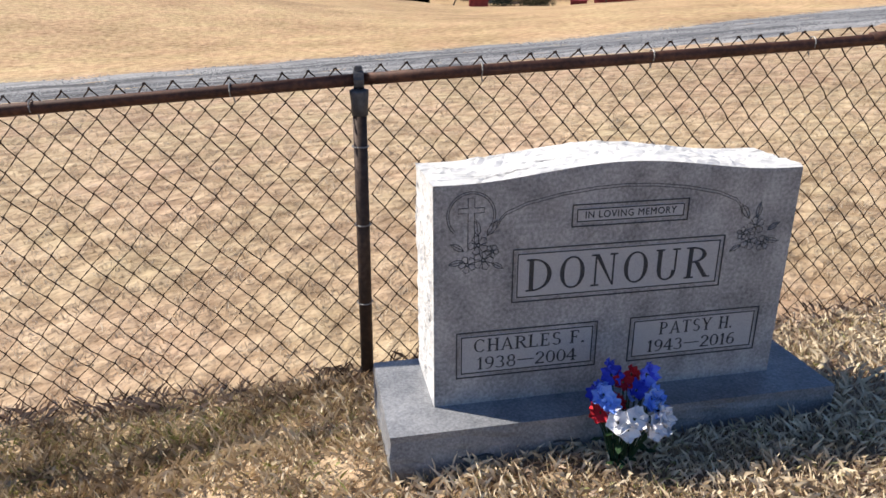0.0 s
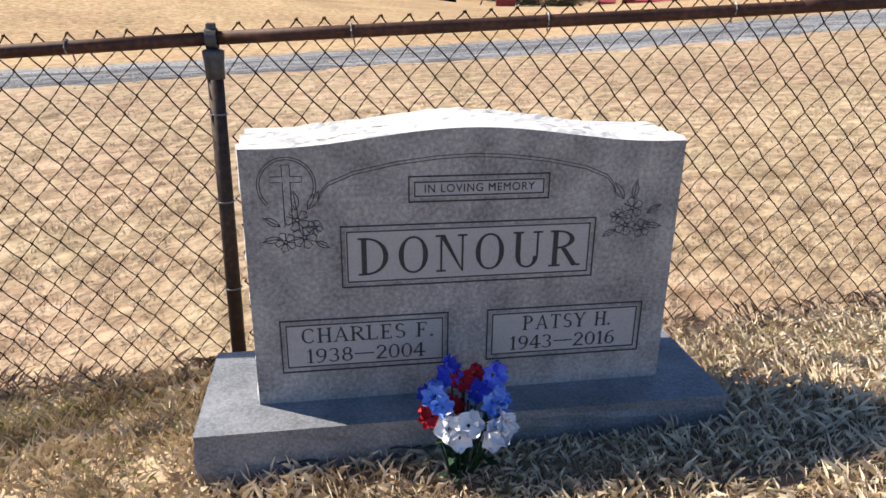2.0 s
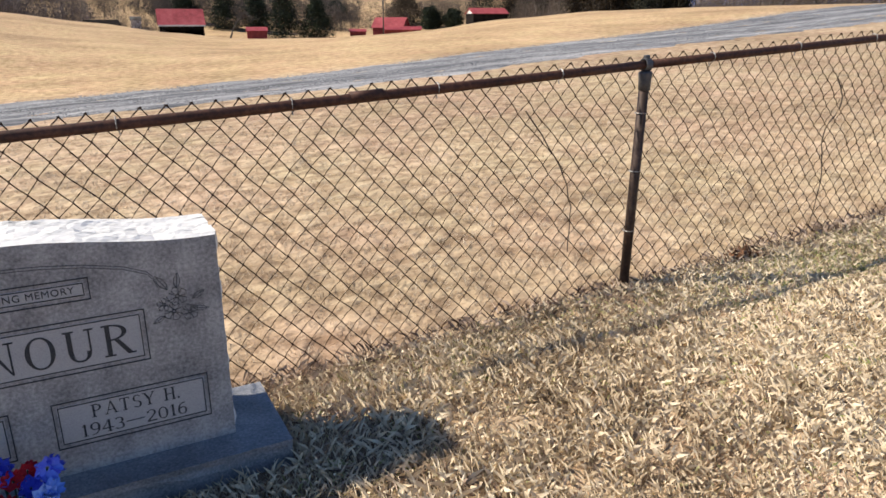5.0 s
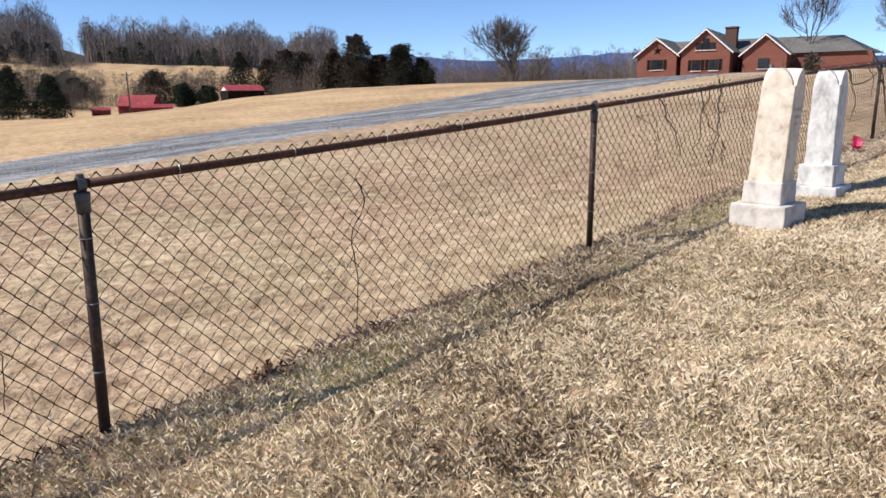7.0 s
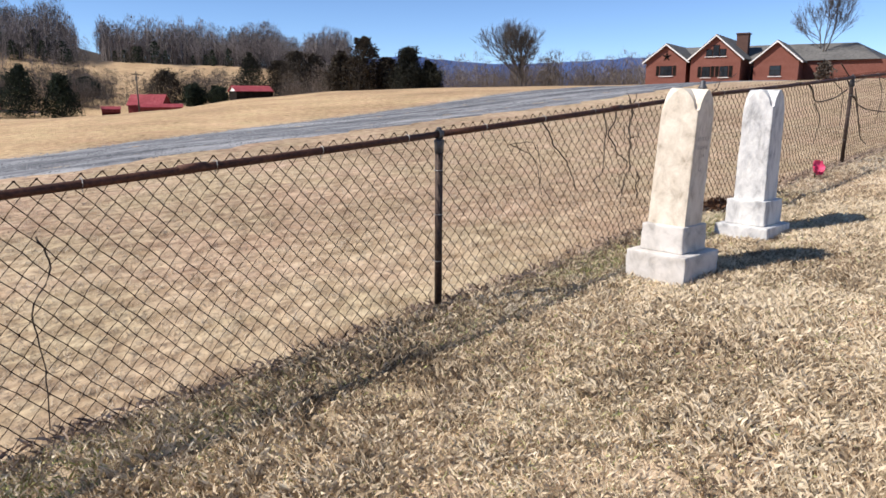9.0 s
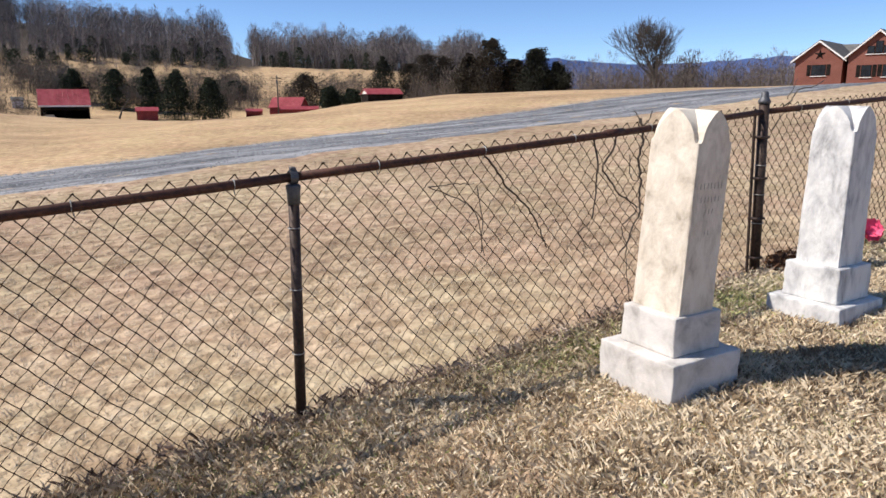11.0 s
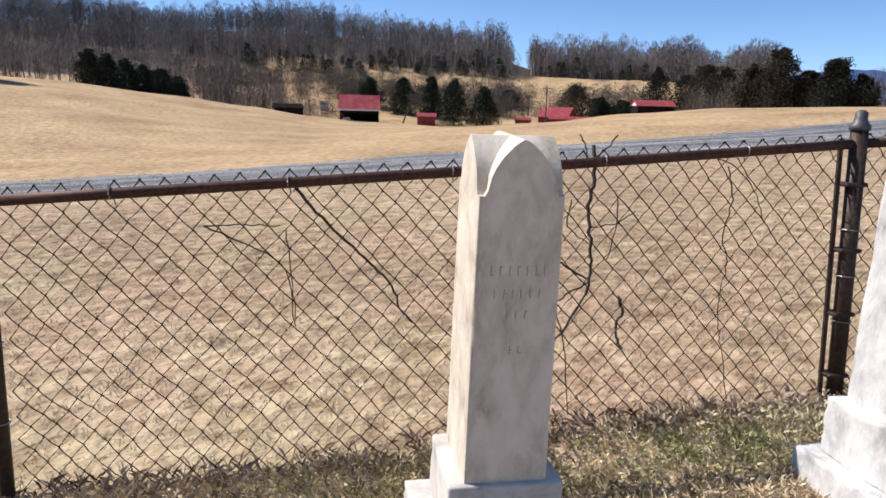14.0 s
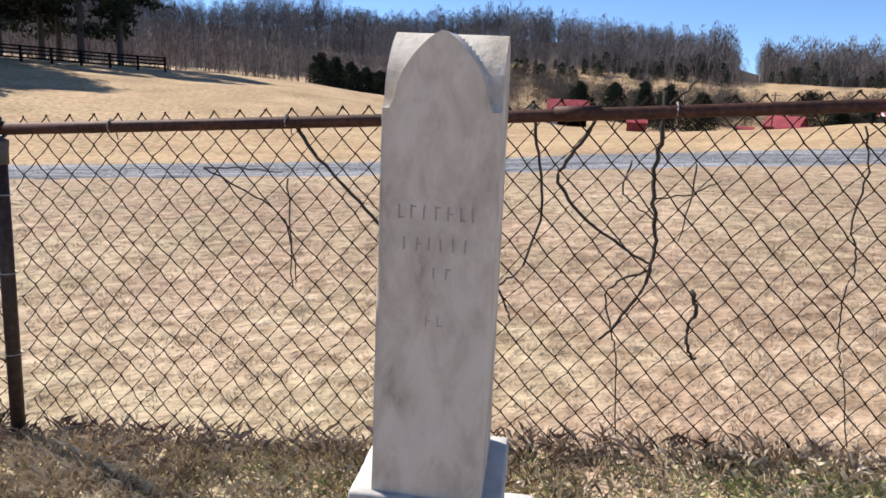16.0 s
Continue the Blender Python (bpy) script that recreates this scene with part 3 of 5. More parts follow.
vine([(0.012, (13.2, 2.05), (13.29, 1.98), (13.53, 1.8), (14.12, 1.86), (14.72, 2.0)), (0.011, (14.6, 2.1), (14.89, 1.82), (15.5, 1.7), (16.3, 1.66)),
      (0.01, (14.95, 2.0), (15.1, 1.6), (15.4, 1.3), (15.6, 1.2)), (0.006, (13.5, 1.8), (13.7, 1.6), (13.6, 1.3)), (0.009, (14.3, 2.3), (14.8, 2.05), (15.6, 2.2), (16.6, 2.1)),
      (0.006, (14.0, 2.1), (14.4, 1.95), (14.5, 1.7), (14.4, 1.5)), (0.006, (15.9, 2.2), (16.1, 1.9), (16.0, 1.5))], "thick tangle of bare vines round the post")


# ---- double granite headstone ----
def text_mesh(name, s, size, material, parent, m, depth=0.0015, stretch=1.0, weight=0.0, label=""):
    cu = bpy.data.curves.new(name, "FONT")
    cu.body, cu.size, cu.align_x, cu.align_y = s, size, "CENTER", "CENTER"
    cu.extrude, cu.offset, cu.resolution_u, cu.space_character = depth, weight, 6, 1.12
    tmp = bpy.data.objects.new(name, cu)
    scene.collection.objects.link(tmp)
    me = bpy.data.meshes.new_from_object(tmp.evaluated_get(bpy.context.evaluated_depsgraph_get()))
    bpy.data.objects.remove(tmp)
    me.materials.clear()
    me.materials.append(material)
    return put(name, me, parent, m @ Matrix.Diagonal((stretch, 1, 1, 1)), label)


def letters_of(ob):
    """Splits a line of lettering into one object a letter."""
    bm = bmesh.new()
    bm.from_mesh(ob.data)
    left = set(bm.verts)
    while left:
        todo, island = [left.pop()], []
        while todo:
            v = todo.pop()
            island.append(v)
            for e in v.link_edges:
                o = e.other_vert(v)
                if o in left:
                    left.discard(o)
                    todo.append(o)
        num = {v: i for i, v in enumerate(island)}
        faces = {f for v in island for f in v.link_faces}
        put("letter", mesh_of("letter", [v.co for v in island], [[num[v] for v in f.verts] for f in sorted(faces, key=lambda f: f.index)], GRANITE_CUT_SHADE), ob.parent, ob.matrix_basis.copy())
    bm.free()
    bpy.data.objects.remove(ob)


def serif_letter(ch, u, v, w, h, y):
    """A Roman capital with thick and thin strokes, centred at (u, v), as flat slabs."""
    T, t, q = 0.0128, 0.0048, 0.0045
    pieces = []

    def quad(a, b, c, d):
        pts = [a, b, c, d]
        vs = [(u + p[0], y - 0.001, v + p[1]) for p in pts] + [(u + p[0], y + 0.0015, v + p[1]) for p in pts]
        pieces.append((vs, [(0, 1, 2, 3), (7, 6, 5, 4), (0, 4, 5, 1), (1, 5, 6, 2), (2, 6, 7, 3), (3, 7, 4, 0)]))

    def bar(x, y0, y1, wd):
        quad((x - wd / 2, y0), (x + wd / 2, y0), (x + wd / 2, y1), (x - wd / 2, y1))

    def serif(x, yy, wd=0.026):
        quad((x - wd / 2, yy - q / 2), (x + wd / 2, yy - q / 2), (x + wd / 2, yy + q / 2), (x - wd / 2, yy + q / 2))

    def bow(cx, cy, rx, ry, a0, a1, n=20, thick=T, thin=t):
        for k in range(n):
            p = []
            for a in (a0 + (a1 - a0) * k / n, a0 + (a1 - a0) * (k + 1) / n):
                th = thin + (thick - thin) * abs(math.cos(a)) ** 1.5
                p.append(((cx + rx * math.cos(a), cy + ry * math.sin(a)), (cx + (rx - th) * math.cos(a), cy + (ry - thin) * math.sin(a))))
            quad(p[0][0], p[1][0], p[1][1], p[0][1])

    H, W2 = h / 2, w / 2
    if ch == "D":
        bar(-W2 + 0.012, -H, H, T)
        serif(-W2 + 0.01, H - q / 2), serif(-W2 + 0.01, -H + q / 2)
        bow(-W2 + 0.016, 0, w - 0.018, H, -math.pi / 2, math.pi / 2)
    elif ch == "O":
        bow(0, 0, W2, H, 0, 2 * math.pi, 32)
    elif ch == "N":
        bar(-W2 + 0.01, -H, H, t), bar(W2 - 0.01, -H, H, t)
        quad((-W2 + 0.005, H), (-W2 + 0.019, H), (W2 - 0.008, -H), (W2 - 0.012, -H))
        serif(-W2 + 0.006, H - q / 2, 0.022), serif(-W2 + 0.01, -H + q / 2, 0.024), serif(W2 - 0.01, H - q / 2, 0.024)
    elif ch == "U":
        bar(-W2 + 0.013, -H + 0.03, H, T), bar(W2 - 0.01, -H + 0.03, H, t)
        serif(-W2 + 0.013, H - q / 2, 0.028), serif(W2 - 0.01, H - q / 2, 0.024)
        bow(0.0, -H + 0.031, W2 - 0.0078, 0.031, math.pi, 2 * math.pi, 18, T, t)
    elif ch == "R":
        bar(-W2 + 0.014, -H, H, T)
        serif(-W2 + 0.012, H - q / 2), serif(-W2 + 0.014, -H + q / 2, 0.03)
        bow(-W2 + 0.018, 0.024, 0.046, H - 0.024, -math.pi / 2, math.pi / 2, 16)
        quad((-0.008, 0.0), (0.006, 0.0), (W2 + 0.002, -H), (W2 - 0.013, -H))
        serif(W2 - 0.002, -H + q / 2, 0.022)
    elif ch == "P":
        bar(-W2 + 0.016, -H, H, T)
        serif(-W2 + 0.014, H - q / 2), serif(-W2 + 0.016, -H + q / 2, 0.03)
        bow(-W2 + 0.02, 0.022, 0.044, H - 0.022, -math.pi / 2, math.pi / 2, 16)
    elif ch == "H":
        for sx in (-1, 1):
            bar(sx * (W2 - 0.013), -H, H, T)
            serif(sx * (W2 - 0.013), H - q / 2, 0.028), serif(sx * (W2 - 0.013), -H + q / 2, 0.028)
        quad((-W2 + 0.013, -t / 2), (W2 - 0.013, -t / 2), (W2 - 0.013, t / 2), (-W2 + 0.013, t / 2))
    elif ch == "A":
        quad((-W2 + 0.004, -H), (-W2 + 0.009, -H), (0.003, H), (-0.003, H))
        quad((W2 - 0.015, -H), (W2 - 0.002, -H), (0.004, H), (-0.006, H))
        quad((-0.02, -0.02), (0.02, -0.02), (0.018, -0.016), (-0.018, -0.016))
        serif(-W2 + 0.006, -H + q / 2, 0.022), serif(W2 - 0.008, -H + q / 2, 0.026)
    elif ch == "C":
        bow(0.004, 0, W2, H, 0.75, 2 * math.pi - 0.75, 26)
        bar(W2 * 0.74, H * 0.5, H * 0.86, t)
    elif ch in "LEF":
        bar(-W2 + 0.018, -H, H, T)
        serif(-W2 + 0.016, H - q / 2, 0.028), serif(-W2 + 0.016, -H + q / 2, 0.028)
        for v2, r in {"L": ((-H, 0.024),), "E": ((-H, 0.024), (-t / 2, 0.008), (H - t, 0.02)), "F": ((-t / 2, 0.008), (H - t, 0.02))}[ch]:
            quad((-W2 + 0.018, v2), (r, v2), (r, v2 + t), (-W2 + 0.018, v2 + t))
            lo2, hi2 = (v2, v2 + 0.02) if v2 < -0.03 else (v2 - 0.014, v2 + t) if v2 > 0.03 else (v2 - 0.008, v2 + 0.012)
            bar(r, lo2, hi2, t)
    elif ch == "S":
        bow(0, 0.0235, 0.026, H - 0.0235, 0.6, 1.5 * math.pi, 16)
        bow(0, -0.0235, 0.028, H - 0.0235, 0.5 * math.pi, -math.pi + 0.6, 16)
    elif ch == "T":
        bar(0, -H, H, T)
        quad((-W2 + 0.006, H - t), (W2 - 0.006, H - t), (W2 - 0.006, H), (-W2 + 0.006, H))
        bar(-W2 + 0.008, H - 0.018, H, t), bar(W2 - 0.008, H - 0.018, H, t), serif(0, -H + q / 2, 0.03)
    elif ch == "Y":
        bar(0, -H, 0.0, T)
        quad((-0.007, -0.004), (0.006, 0.0), (-W2 + 0.016, H), (-W2 + 0.003, H))
        quad((0.001, 0.0), (0.006, -0.002), (W2 - 0.004, H), (W2 - 0.009, H))
        serif(-W2 + 0.008, H - q / 2, 0.026), serif(W2 - 0.008, H - q / 2, 0.022), serif(0, -H + q / 2, 0.03)
    elif ch == "0":
        bow(0, 0, 0.031, H, 0, 2 * math.pi, 28)
    elif ch == "1":
        bar(0.002, -H, H, T)
        quad((-0.016, H - 0.018), (-0.012, H - 0.02), (0.0, H - 0.004), (0.0, H)), serif(0.002, -H + q / 2, 0.03)
    elif ch == "2":
        bow(0, 0.021, 0.028, H - 0.021, math.pi - 0.2, -0.35, 18)
        quad((0.015, 0.012), (0.026, 0.012), (-0.02, -H + t), (-0.03, -H + t))
        quad((-0.03, -H), (0.03, -H), (0.03, -H + 0.009), (-0.03, -H + 0.009))
    elif ch == "3":
        bow(-0.004, 0.0245, 0.027, H - 0.0245, 2.6, -math.pi / 2, 16)
        bow(-0.004, -0.0225, 0.031, H - 0.0225, math.pi / 2, -2.6, 16)
    elif ch == "4":
        quad((-0.034, -0.018), (-0.028, -0.018), (0.012, H), (0.006, H))
        quad((-0.034, -0.022), (0.034, -0.022), (0.034, -0.015), (-0.034, -0.015))
        bar(0.01, -H, H, T), serif(0.01, -H + q / 2, 0.028)
    elif ch in "69":
        k = 1 if ch == "6" else -1
        bow(0, -k * 0.019, 0.029, 0.03, 0, 2 * math.pi, 22)
        bow(k * 0.012, -k * 0.012, k * 0.041, k * 0.061, math.pi, math.pi * 0.42, 14, T * k, t * k)
    elif ch == "8":
        bow(0, 0.0245, 0.025, H - 0.0245, 0, 2 * math.pi, 22)
        bow(0, -0.0225, 0.03, H - 0.0225, 0, 2 * math.pi, 22)
    elif ch == "\u2014":
        quad((-W2, -0.005), (W2, -0.005), (W2, 0.001), (-W2, 0.001))
    elif ch == ".":
        quad((-0.007, -H), (0.007, -H), (0.007, -H + 0.013), (-0.007, -H + 0.013))
    return joined(pieces)


def serif_line(text, u, v, span, height, y, parent):
    """A line of Roman capitals and figures centred at (u, v), one object a character."""
    wide = {" ": 0.05, ".": 0.028, "1": 0.05, "\u2014": 0.12, "S": 0.07, "L": 0.076, "E": 0.076, "F": 0.074}
    steps = [wide.get(c, 0.072 if c.isdigit() else 0.088) for c in text]
    k, sx = height / 0.098, span / sum(steps)
    x = -sum(steps) / 2
    for c, w in zip(text, steps):
        if c != " ":
            vs, fs = serif_letter(c, 0, 0, 0.11 if c == "\u2014" else 0.074, 0.098, 0)
            put("letter", mesh_of("letter", [(a * sx, b, d * k) for a, b, d in vs], fs, GRANITE_CUT_SHADE), parent, pose(u + (x + w / 2) * sx, y, v))
        x += w


def frame_lines(parent, u0, u1, v0, v1, y, t=0.0028, gap=0.014, name="border_line"):
    for g in (0.0, gap):
        a, b, c, d = u0 + g, u1 - g, v0 + g, v1 - g
        bm = bmesh.new()
        for q in ((a, b, c, c + t), (a, b, d - t, d), (a, a + t, c + t, d - t), (b - t, b, c + t, d - t)):
            box_bm(q[0], q[1], y - 0.0012, y + 0.002, q[2], q[3], bm=bm)
        part(name, bm, GRANITE_CUT_SHADE, parent)


def stroke(pts, r, y):
    return tube([(u, y, v) for u, v in pts], r, 4)


def flower_outline(u, v, s, y, petals=5):
    out = []
    for k in range(petals):
        a = 2 * math.pi * k / petals + u * 40
        p = [(u + 0.25 * s * math.cos(a - 0.5), v + 0.25 * s * math.sin(a - 0.5)), (u + 0.85 * s * math.cos(a - 0.45), v + 0.85 * s * math.sin(a - 0.45)),
             (u + s * math.cos(a), v + s * math.sin(a)), (u + 0.85 * s * math.cos(a + 0.45), v + 0.85 * s * math.sin(a + 0.45)), (u + 0.25 * s * math.cos(a + 0.5), v + 0.25 * s * math.sin(a + 0.5))]
        out.append(stroke(p, 0.0011, y))
    out.append(stroke([(u + 0.18 * s * math.cos(a), v + 0.18 * s * math.sin(a)) for a in np.linspace(0, 6.28, 9)], 0.002, y))
    return out


def leaf_outline(u, v, ang, ln, y):
    c, s = math.cos(ang), math.sin(ang)
    p = [(0, 0), (0.3, 0.16), (0.6, 0.17), (1, 0), (0.6, -0.17), (0.3, -0.16), (0, 0), (0.9, 0)]
    return [stroke([(u + ln * (a * c - b * s), v + ln * (a * s + b * c)) for a, b in p], 0.0011, y)]


def make_headstone():
    W, D = 1.095, 0.27
    head = thing("headstone", "grey granite double headstone with rough white edges, on a granite base", "headstone", at=(0.705, -0.63, 0.0), turn=2.4)
    # base: sawn top, rock-pitched sides
    bm = bmesh.new()
    box_bm(-0.695, 0.70, -0.125, 0.30, 0.02, 0.311, bm=bm)
    bmesh.ops.subdivide_edges(bm, edges=bm.edges[:], cuts=12, use_grid_fill=True)
    for v in bm.verts:
        if v.co.z < 0.305:
            d = noise.noise(v.co * 14) * 0.009 + noise.noise(v.co * 40) * 0.005
            if abs(v.co.y + 0.125) < 1e-4 or abs(v.co.y - 0.30) < 1e-4:
                v.co.y += d
            if abs(v.co.x + 0.695) < 1e-4 or abs(v.co.x - 0.70) < 1e-4:
                v.co.x += d
    base = part("base", bm, GRANITE_BASE, head, "blue-grey granite base with rough sides")
    cr = [tube([(-0.5 + 0.02 * k, -0.1305, 0.22 + 0.004 * math.sin(k * 2.1)) for k in range(6)], 0.003, 4), tube([(-0.22 + 0.02 * k, -0.1305, 0.235 + 0.003 * math.sin(k * 1.7)) for k in range(5)], 0.003, 4)]
    for c in cr:
        put("drill_mark", mesh_of("drill_mark", *c, GRANITE_CUT_SHADE), base)
    # tablet outline: level shoulders, then a shallow arch
    z0 = 0.311

    def top(u):
        a = abs(u) / (W / 2)
        return 0.673 + 0.042 * (0.5 + 0.5 * math.cos(math.pi * min(1, a / 0.9)))

    us = np.linspace(-W / 2, W / 2, 61)
    prof = [(u, top(u)) for u in us]
    prof += [(W / 2, v) for v in np.linspace(0.673, 0, 30)[1:]]
    prof += [(u, 0) for u in np.linspace(W / 2, -W / 2, 12)[1:]]
    prof += [(-W / 2, v) for v in np.linspace(0, 0.673, 30)[1:-1]]
    n = len(prof)
    for nm, y, flip in (("face", 0.0, 0), ("back", D, 1)):
        c = [(u, y, z0 + v) for u, v in prof]
        f = tuple(range(n)) if flip else tuple(range(n - 1, -1, -1))
        face_ob = put(nm, mesh_of(nm, c, [f], GRANITE), head, label="steel-grey smooth granite face" if not flip else "")
        if not flip:
            face = face_ob
    rings, K = [], 12
    for k in range(K + 1):
        y = D * k / K
        row = []
        for i, (u, v) in enumerate(prof):
            nu, nv = (u / (W / 2) if abs(abs(u) - W / 2) < 1e-6 else 0.0), (1.0 if v > 0.6 else 0.0)
            amp = 0.0 if k in (0, K) or v <= 0.0 else 1.0
            p = Vector((u * 9, y * 22, v * 9))
            d = amp * (0.004 + 0.008 * noise.noise(p) + 0.006 * noise.noise(p * 2.7) + 0.005 * noise.noise(p * 6.1))
            row.append((u + nu * d, y, z0 + v + nv * d))
        rings.append(row)
    vs = [c for row in rings for c in row]
    fs = [(k * n + i, k * n + (i + 1) % n, (k + 1) * n + (i + 1) % n, (k + 1) * n + i) for k in range(K) for i in range(n)]
    put("rock_edge", mesh_of("rock_edge", vs, fs, GRANITE_ROCK), head, label="rough chipped white granite edge")
    # sunk panels with double borders and lettering
    L = -W / 2
    y = -0.0015

    def panel(u0, u1, v0, v1):
        part("panel", box_bm(L + u0 + 0.012, L + u1 - 0.012, -0.001, 0.006, z0 + v0 + 0.012, z0 + v1 - 0.012), GRANITE_PALE, face, "pale sanded panel")
        frame_lines(face, L + u0, L + u1, z0 + v0, z0 + v1, y)

    def words(s, u, v, size, stretch=1.0, weight=0.0):
        letters_of(text_mesh("letter", s, size, GRANITE_CUT_SHADE, face, pose(L + u, y, z0 + v, 90, 0, 0), 0.001, stretch, weight))

    panel(0.225, 0.875, 0.318, 0.480)
    panel(0.065, 0.495, 0.088, 0.236)
    panel(0.598, 1.028, 0.088, 0.236)
    panel(0.392, 0.745, 0.534, 0.600)
    # letters lie on the face, coloured dark for the shade of incised strokes
    for i, ch in enumerate("DONOUR"):
        put("letter", mesh_of("letter", *serif_letter(ch, L + 0.55 + (i - 2.5) * 0.0975, z0 + 0.399, 0.074, 0.098, y), GRANITE_CUT_SHADE), face)
    serif_line("CHARLES F.", L + 0.285, z0 + 0.191, 0.345, 0.041, y, face)
    serif_line("1938\u20142004", L + 0.28, z0 + 0.133, 0.31, 0.039, y, face)
    serif_line("PATSY H.", L + 0.818, z0 + 0.191, 0.25, 0.041, y, face)
    serif_line("1943\u20142016", L + 0.81, z0 + 0.133, 0.3, 0.039, y, face)
    words("IN LOVING MEMORY", 0.568, 0.567, 0.029, 0.93, 0.0)
    # scratched decoration
    yy = -0.0006
    for sgn in (-1, 1):
        def U(u):
            return u if sgn < 0 else -u
        ln = []
        c0, cv = L + 0.105, z0 + 0.585
        for rr in (0.068, 0.062) if sgn < 0 else ():
            ln.append(stroke([(U(c0 + rr * math.cos(a)), cv + rr * math.sin(a)) for a in np.linspace(-0.5, 3.9, 26)], 0.001, yy))
        cross = [(-0.009, -0.1), (-0.009, 0.008), (-0.036, 0.008), (-0.036, 0.022), (-0.009, 0.022), (-0.009, 0.05), (0.009, 0.05), (0.009, 0.022), (0.036, 0.022), (0.036, 0.008), (0.009, 0.008), (0.009, -0.1)]
        if sgn < 0:
            ln.append(stroke([(U(c0 + a), cv + b) for a, b in cross], 0.0011, yy))
        for du, dv, s in ((0.02, -0.085, 0.03), (0.035, -0.13, 0.03), (-0.01, -0.14, 0.026), (0.06, -0.105, 0.02)):
            ln += flower_outline(U(c0 + du), cv + dv, s, yy)
        for du, dv, a, q in ((-0.02, -0.1, 2.6, 0.045), (-0.02, -0.13, 3.3, 0.045), (0.045, -0.06, 1.0, 0.055), (0.02, -0.06, 1.7, 0.05), (0.06, -0.14, -0.5, 0.04)):
            ln += leaf_outline(U(c0 + du), cv + dv, a if sgn < 0 else math.pi - a, q, yy)
        for o in (0.0, 0.008):
            arc = [(U(L + 0.175 + 0.0 * o), z0 + 0.545 - o), (U(L + 0.185), z0 + 0.572 - o), (U(L + 0.2), z0 + 0.59 - o), (U(L + 0.26), z0 + 0.615 - o), (U(L + 0.36), z0 + 0.636 - o), (U(L + 0.46), z0 + 0.648 - o), (0.0, z0 + 0.652 - o)]
            ln.append(stroke(arc, 0.0009, yy))
        put("engraving", mesh_of("engraving", *joined(ln), GRANITE_LINE), face, label="scratched cross and flower engraving")


make_headstone()


# ---- cloth flowers in front of it ----
def petal_mesh(name, material, n=5, size=0.03, cup=0.35, ruffle=0.0, broad=0.62):
    vs, fs = [], []
    for k in range(n):
        a0 = 2 * math.pi * k / n
        grid = []
        for i in range(5):
            t = i / 4
            wdt = size * broad * math.sin(math.pi * min(1.0, 0.18 + 0.72 * t)) * (1.0 if t < 0.99 else 0.8)
            row = []
            for j in (-1, -0.5, 0, 0.5, 1):
                r, s = size * (0.12 + 0.88 * t - 0.1 * t * abs(j)), j * wdt
                z = cup * size * t * t + 0.25 * size * j * j * t + ruffle * size * math.sin(j * 5 + k) * t
                row.append((r * math.cos(a0) - s * math.sin(a0), r * math.sin(a0) + s * math.cos(a0), z))
            grid.append(row)
        o = len(vs)
        vs += [p for row in grid for p in row]
        for i in range(4):
            for j in range(4):
                fs.append((o + i * 5 + j, o + i * 5 + j + 1, o + i * 5 + j + 6, o + i * 5 + j + 5))
    return mesh_of(name, vs, fs, material, True)


